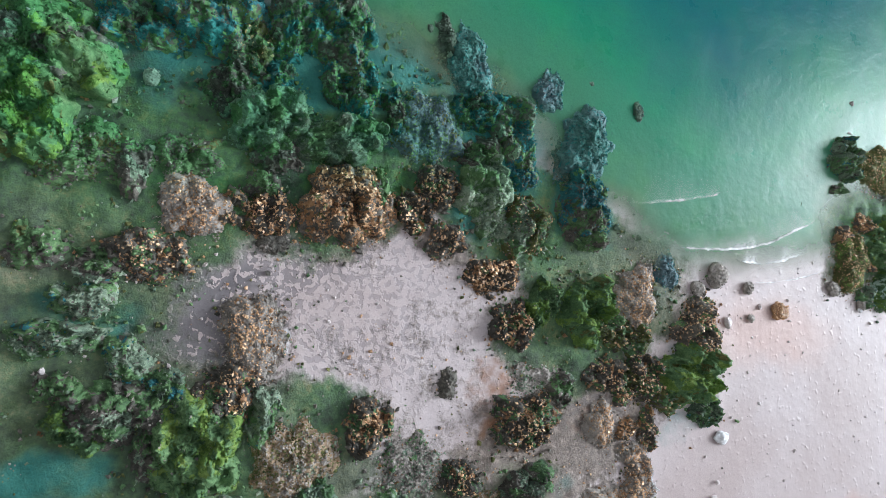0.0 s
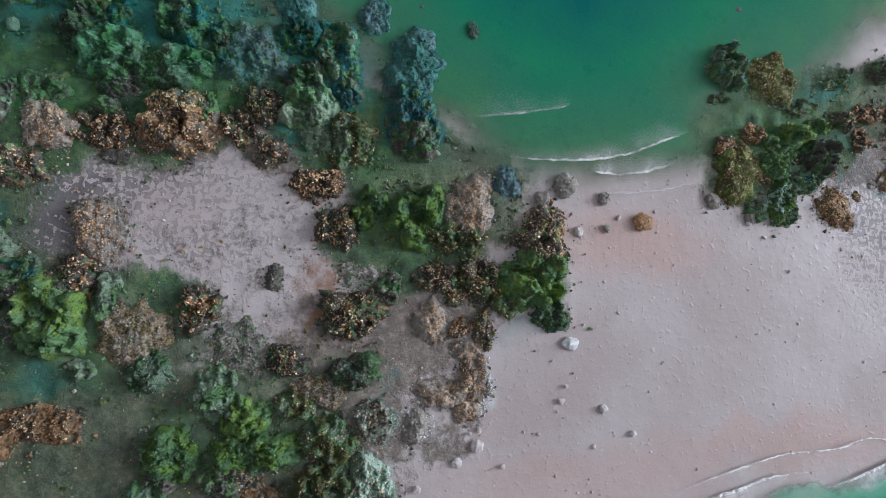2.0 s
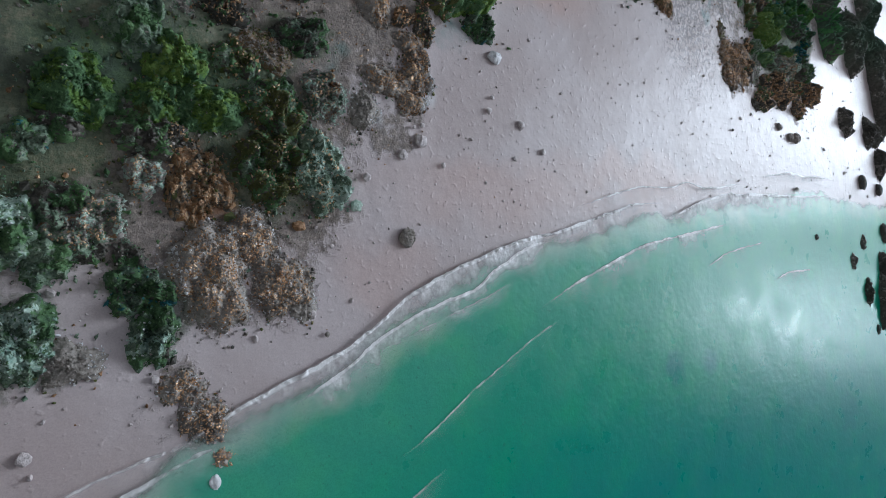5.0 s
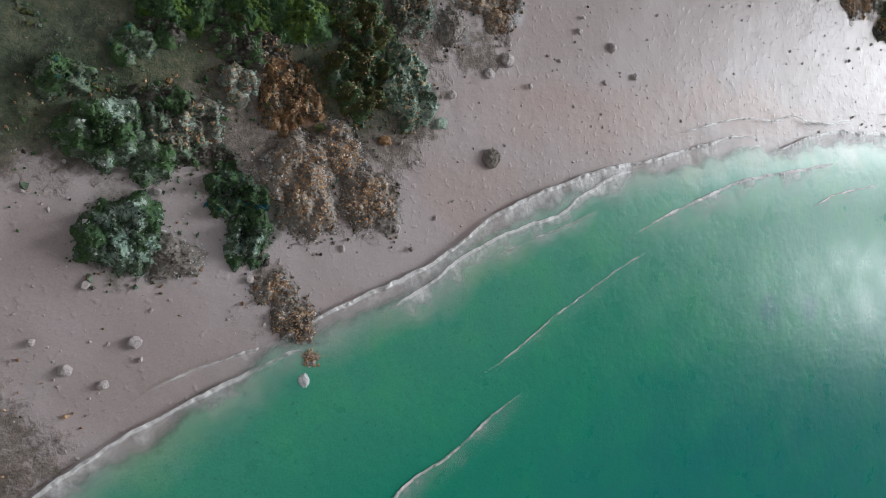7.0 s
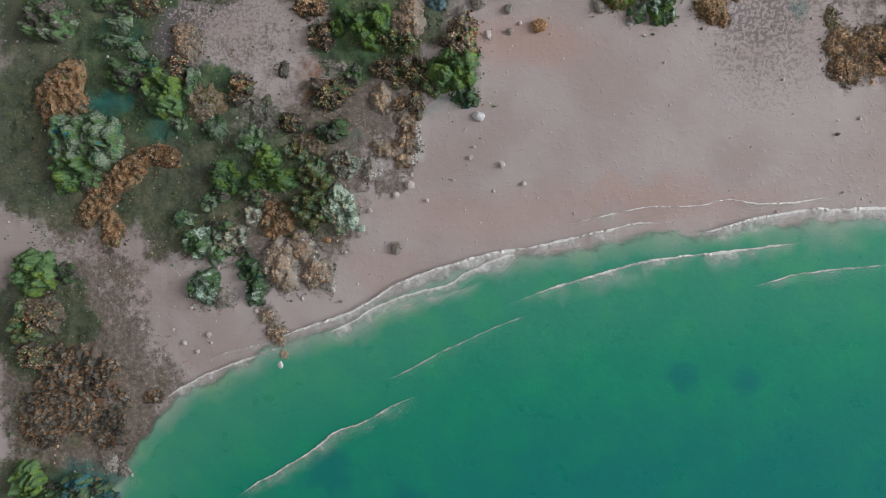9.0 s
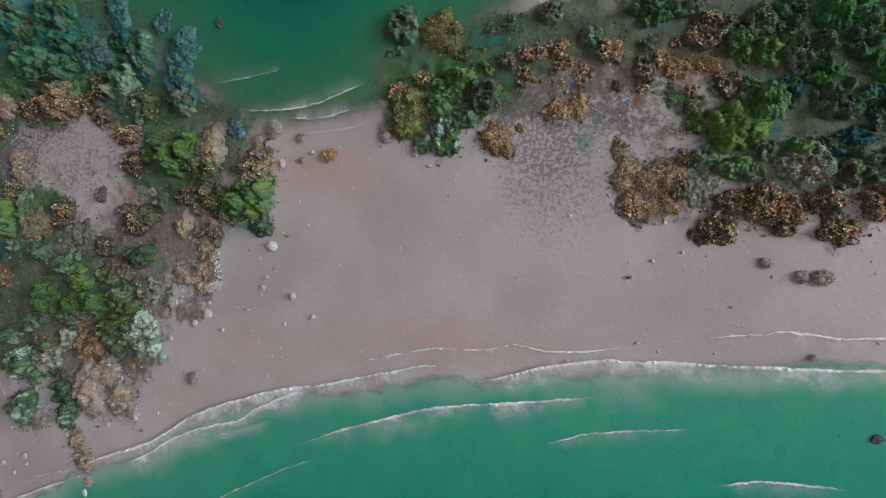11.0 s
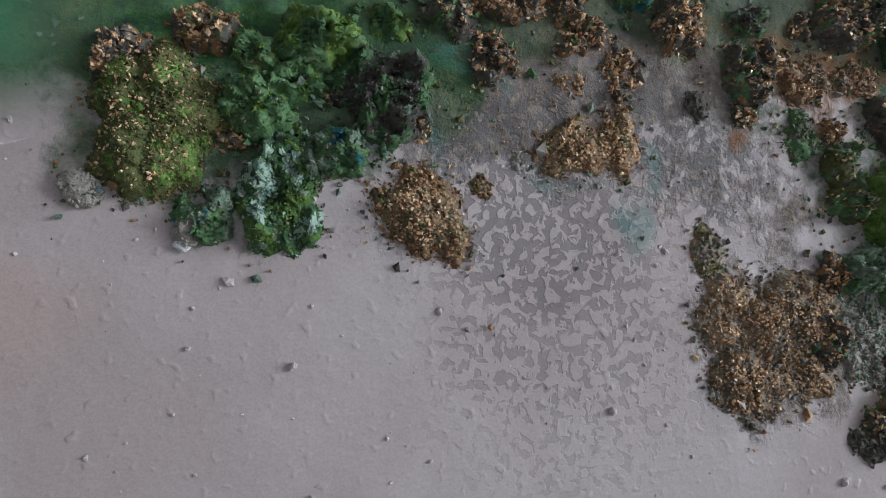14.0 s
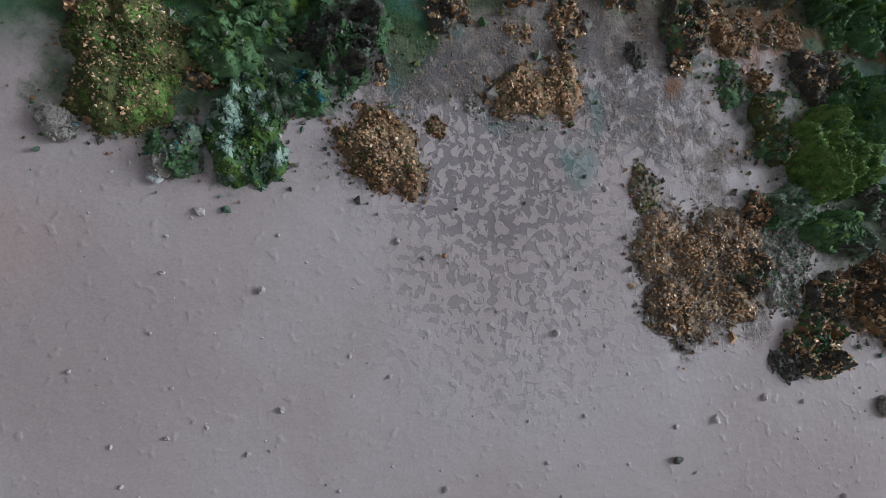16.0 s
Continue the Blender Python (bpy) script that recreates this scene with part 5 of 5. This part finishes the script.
def stone(kind, x, y, rx, ry, turn):
    global count
    count += 1
    rx, ry = 0.9 * rx, 0.9 * ry
    label, matter = STONES[kind]
    rng = np.random.RandomState(count)
    bm = bmesh.new()
    bmesh.ops.create_icosphere(bm, subdivisions=3, radius=1.0)
    o = Vector(rng.rand(3) * 50)
    for v in bm.verts:
        v.co *= 0.95 + 0.28 * noise.noise(v.co * 1.3 + o) + 0.16 * noise.noise(v.co * 3.5 + o)
        v.co = Vector((v.co.x * rx, v.co.y * ry, max(v.co.z, -0.3) * 0.62 * math.sqrt(rx * ry)))
    me = bpy.data.meshes.new("stone")
    bm.to_mesh(me)
    bm.free()
    me.materials.append(MAT[matter] if kind != "pale" else PALE)
    ob = new("stone", me)
    ob.matrix_world = pose(x, y, 0.0015, 0, 0, turn)
    tagged(ob, label + " lying on the sand", "stone", "loose stones")
    if max(rx, ry) > 0.004 and kind in ("grey", "gold", "dark"):
        n = int(8 + 9e6 * rx * ry * 0.14)
        a, r = rng.rand(n) * 6.283, np.sqrt(rng.rand(n))
        pz = 0.6 * math.sqrt(rx * ry) * np.sqrt(np.clip(1 - r * r, 0, 1))
        names = {"grey": ["stone", "stone"], "gold": ["gold", "gold"], "dark": ["earth", "tealstone"]}[kind]
        scatter("grit", GRITS, np.stack([r * np.cos(a) * rx, r * np.sin(a) * ry, pz], 1), 0.0006 * rng.lognormal(0, 0.3, n), 0.5, [MAT[k] for k in names], rng.randint(0, 2, n), ob, rng)["kind"] = "stuff"


PALE = crumb("pale_pebble", (0.46, 0.39, 0.38), (0.56, 0.49, 0.48), (0.7, 0.64, 0.63), 0.38)

# ---- clumps ----
for spec in CLUMPS:
    build_clump(*spec)

# ---- stones ----
stone("pale", 0.069, -0.336, 0.0042, 0.0042, 0)
stone("pale", 0.036, -0.347, 0.0042, 0.0034, 0)
stone("pale", 0.053, -0.357, 0.0034, 0.0031, 20)
stone("pale", 0.022, -0.331, 0.0024, 0.0024, 0)
stone("dark", 0.3257, 0.1652, 0.0054, 0.0090, 5)
stone("dark", 0.1621, 0.2072, 0.0032, 0.0040, 8)
stone("grey", -0.0025, 0.1593, 0.0051, 0.0058, 5)
stone("grey", 0.3969, 0.0426, 0.0108, 0.0117, 0)
stone("grey", 0.3780, 0.0321, 0.0071, 0.0071, 0)
stone("grey", 0.4289, 0.0319, 0.0055, 0.0060, 0)
stone("gold", 0.4620, 0.0125, 0.0095, 0.0085, 357)
stone("grey", 0.4310, 0.0079, 0.0041, 0.0041, 0)
stone("pale", 0.4068, 0.0055, 0.0041, 0.0054, 0)
stone("grey", 0.5241, 0.0304, 0.0066, 0.0055, 0)
stone("dark", 0.5553, 0.1908, 0.0039, 0.0033, 3)
stone("dark", 0.2854, 0.1827, 0.0027, 0.0036, 3)
stone("white", 0.3966, -0.0822, 0.0077, 0.0059, 357)
stone("pale", 0.3187, -0.1577, 0.0061, 0.0061, 0)
stone("pale", 0.3023, -0.1686, 0.0044, 0.0044, 0)
stone("pale", 0.3382, -0.1743, 0.0026, 0.0026, 357)
stone("pale", 0.3874, -0.1270, 0.0031, 0.0027, 357)
stone("pale", 0.4225, -0.1358, 0.0041, 0.0041, 0)
stone("pale", 0.2716, -0.1863, 0.0035, 0.0035, 357)
stone("frost", 0.2621, -0.2066, 0.0052, 0.0048, 0)
stone("rust", 0.2197, -0.2202, 0.0053, 0.0039, 356)
stone("grey", 0.3024, -0.2290, 0.0071, 0.0080, 0)
stone("pale", 0.3208, -0.1454, 0.0023, 0.0023, 3)
stone("pale", 0.3137, -0.1473, 0.0018, 0.0018, 0)
stone("pale", 0.1305, -0.3056, 0.0027, 0.0027, 356)
stone("pale", 0.2265, -0.2777, 0.0027, 0.0035, 0)
stone("grey", 0.2360, -0.2916, 0.0022, 0.0022, 0)
stone("pale", 0.3874, -0.1280, 0.0024, 0.0024, 3)
stone("pale", 0.3916, -0.1161, 0.0024, 0.0019, 3)
stone("pale", 0.4465, -0.1570, 0.0035, 0.0030, 3)
stone("pale", 0.2422, -0.2340, 0.0018, 0.0018, 0)
stone("dark", 0.7619, -0.1098, 0.0026, 0.0020, 2)
stone("white", 0.1604, -0.3692, 0.0041, 0.0053, 0)
stone("grey", 0.8752, -0.0967, 0.0060, 0.0047, 4)
stone("grey", 0.9021, -0.1070, 0.0065, 0.0065, 4)
stone("grey", 0.9177, -0.1075, 0.0105, 0.0079, 4)
stone("grey", 0.9111, -0.1749, 0.0044, 0.0035, 4)
stone("grey", 0.5260, 0.0275, 0.0063, 0.0059, 0)
stone("grey", 0.5590, 0.0156, 0.0057, 0.0076, 357)
stone("dark", 0.5270, 0.0275, 0.0061, 0.0036, 355)
stone("white", 0.5570, 0.0096, 0.0031, 0.0025, 0)
stone("grey", 0.8732, -0.0945, 0.0046, 0.0040, 0)
stone("rust", 0.6622, -0.0205, 0.0013, 0.0013, 0)
stone("dark", 0.9556, -0.2379, 0.0065, 0.0048, 8)
stone("pale", 0.8962, -0.0155, 0.0015, 0.0070, 0)
stone("dark", 1.1220, -0.1580, 0.0085, 0.0132, 4)
stone("dark", 1.1400, -0.3800, 0.0056, 0.0093, 356)
stone("dark", 1.1840, -0.1672, 0.0082, 0.0102, 3)


# ---- loose grains over the ground ----
def grains(name, label, n, size, mats, keep, seed, spread_log=0.45, lift=0.0, shapes=GRITS):
    rng = np.random.RandomState(seed)
    x, y = rng.uniform(-0.3, 1.3, n * 6), rng.uniform(-0.6, 0.4, n * 6)
    sel = np.where(rng.rand(n * 6) < keep(x, y))[0][:n]
    x, y = x[sel], y[sel]
    s = size * rng.lognormal(0, spread_log, len(x))
    ob = scatter(name, shapes, np.stack([x, y, relief(x, y) + lift + 0.22 * s], 1), s, 0.7, mats, rng.randint(0, len(mats), len(x)), None, rng)
    tagged(ob, label, "grains", kind="stuff")


def on_sand(x, y):
    m = np.maximum(zone_field("moss", x, y), zone_field("dirt", x, y))
    return np.where(sea_side(x, y), 0.0, 1 - 0.9 * m) * (0.45 + 0.55 * (value_noise(x, y, 0.05, 61) > 0))


def on_moss(x, y):
    return np.where(sea_side(x, y), 0.0, np.maximum(zone_field("moss", x, y), 0.9 * zone_field("dirt", x, y))) * (value_noise(x, y, 0.014, 63) > 0.0)


def on_blotch(x, y):
    return zone_field("blotch", x, y) * (value_noise(x, y, 0.01, 62) > 0.1)


def in_lagoon(x, y):
    return ((y > 0.06) & (x > 0.1) & (x < 0.56) & (y < 0.4)) * 0.5


grains("pebbles", "fine pale grit and pebbles on sand", 2600, 0.00055, [PALE], on_sand, 71, 0.55, -0.0001, ROUND)
grains("sand_lumps", "pale rounded lumps of painted sand", 420, 0.0011, [PALE], on_sand, 78, 0.35, -0.0002, ROUND)
grains("sand_specks", "tiny dark specks on sand", 420, 0.00035, [MAT["earth"], MAT["rust"]], on_sand, 72)
grains("moss_crumbs", "loose dark moss crumbs on green ground", 9000, 0.0005, [MAT["leaf"], MAT["earth"], MAT["olive"], MAT["sage"], MAT["stone"]], on_moss, 73)
grains("copper_flakes", "loose copper flakes on dirty ground", 11000, 0.0005, [MAT["gold"], MAT["rust"]], lambda x, y: np.where(sea_side(x, y), 0.0, zone_field("dirt", x, y)) * (value_noise(x, y, 0.018, 66) > 0.15), 74, 0.45, 0.0006)
grains("dark_crumbs", "dark grey crumbs on blotched sand", 2600, 0.0005, [MAT["earth"], MAT["stone"]], on_blotch, 75)
grains("lagoon_specks", "dark specks in the lagoon", 700, 0.0005, [MAT["tealstone"], MAT["earth"]], in_lagoon, 76)
grains("ground_cover", "low crumbly green and brown moss cover", 26000, 0.0008, [MAT["leaf"], MAT["olive"], MAT["earth"], MAT["sage"], MAT["leaf"]], lambda x, y: zone_field("moss", x, y) * np.where(sea_side(x, y), 0, 1) * (value_noise(x, y, 0.02, 64) + 0.6 * value_noise(x, y, 0.007, 65) > 0.15), 77, 0.45, 0.0006)


def by_clumps(x, y):
    """Share of cover close round the clumps' feet, thinning out with distance."""
    out = np.zeros_like(x)
    for kind, cx, cy, rx, ry, turn in CLUMPS:
        if cx < 0.98:
            near = np.where((np.abs(x - cx) < 2 * rx) & (np.abs(y - cy) < 2 * ry))[0]
            q = np.hypot((x[near] - cx) / rx, (y[near] - cy) / ry)
            out[near] = np.maximum(out[near], np.where(q < 0.85, 0, np.clip(1.6 - q, 0, 1)))
    patchy = value_noise(x, y, 0.012, 67) + 0.7 * value_noise(x, y, 0.005, 68) > -0.1
    return np.where(sea_side(x, y), 0.0, out * patchy)


grains("clump_debris", "dark crumbs and moss bits scattered round the clumps", 20000, 0.00085, [MAT["earth"], MAT["earth"], MAT["sage"], MAT["stone"], MAT["olive"], MAT["rust"]], by_clumps, 79, 0.4, 0.0004)
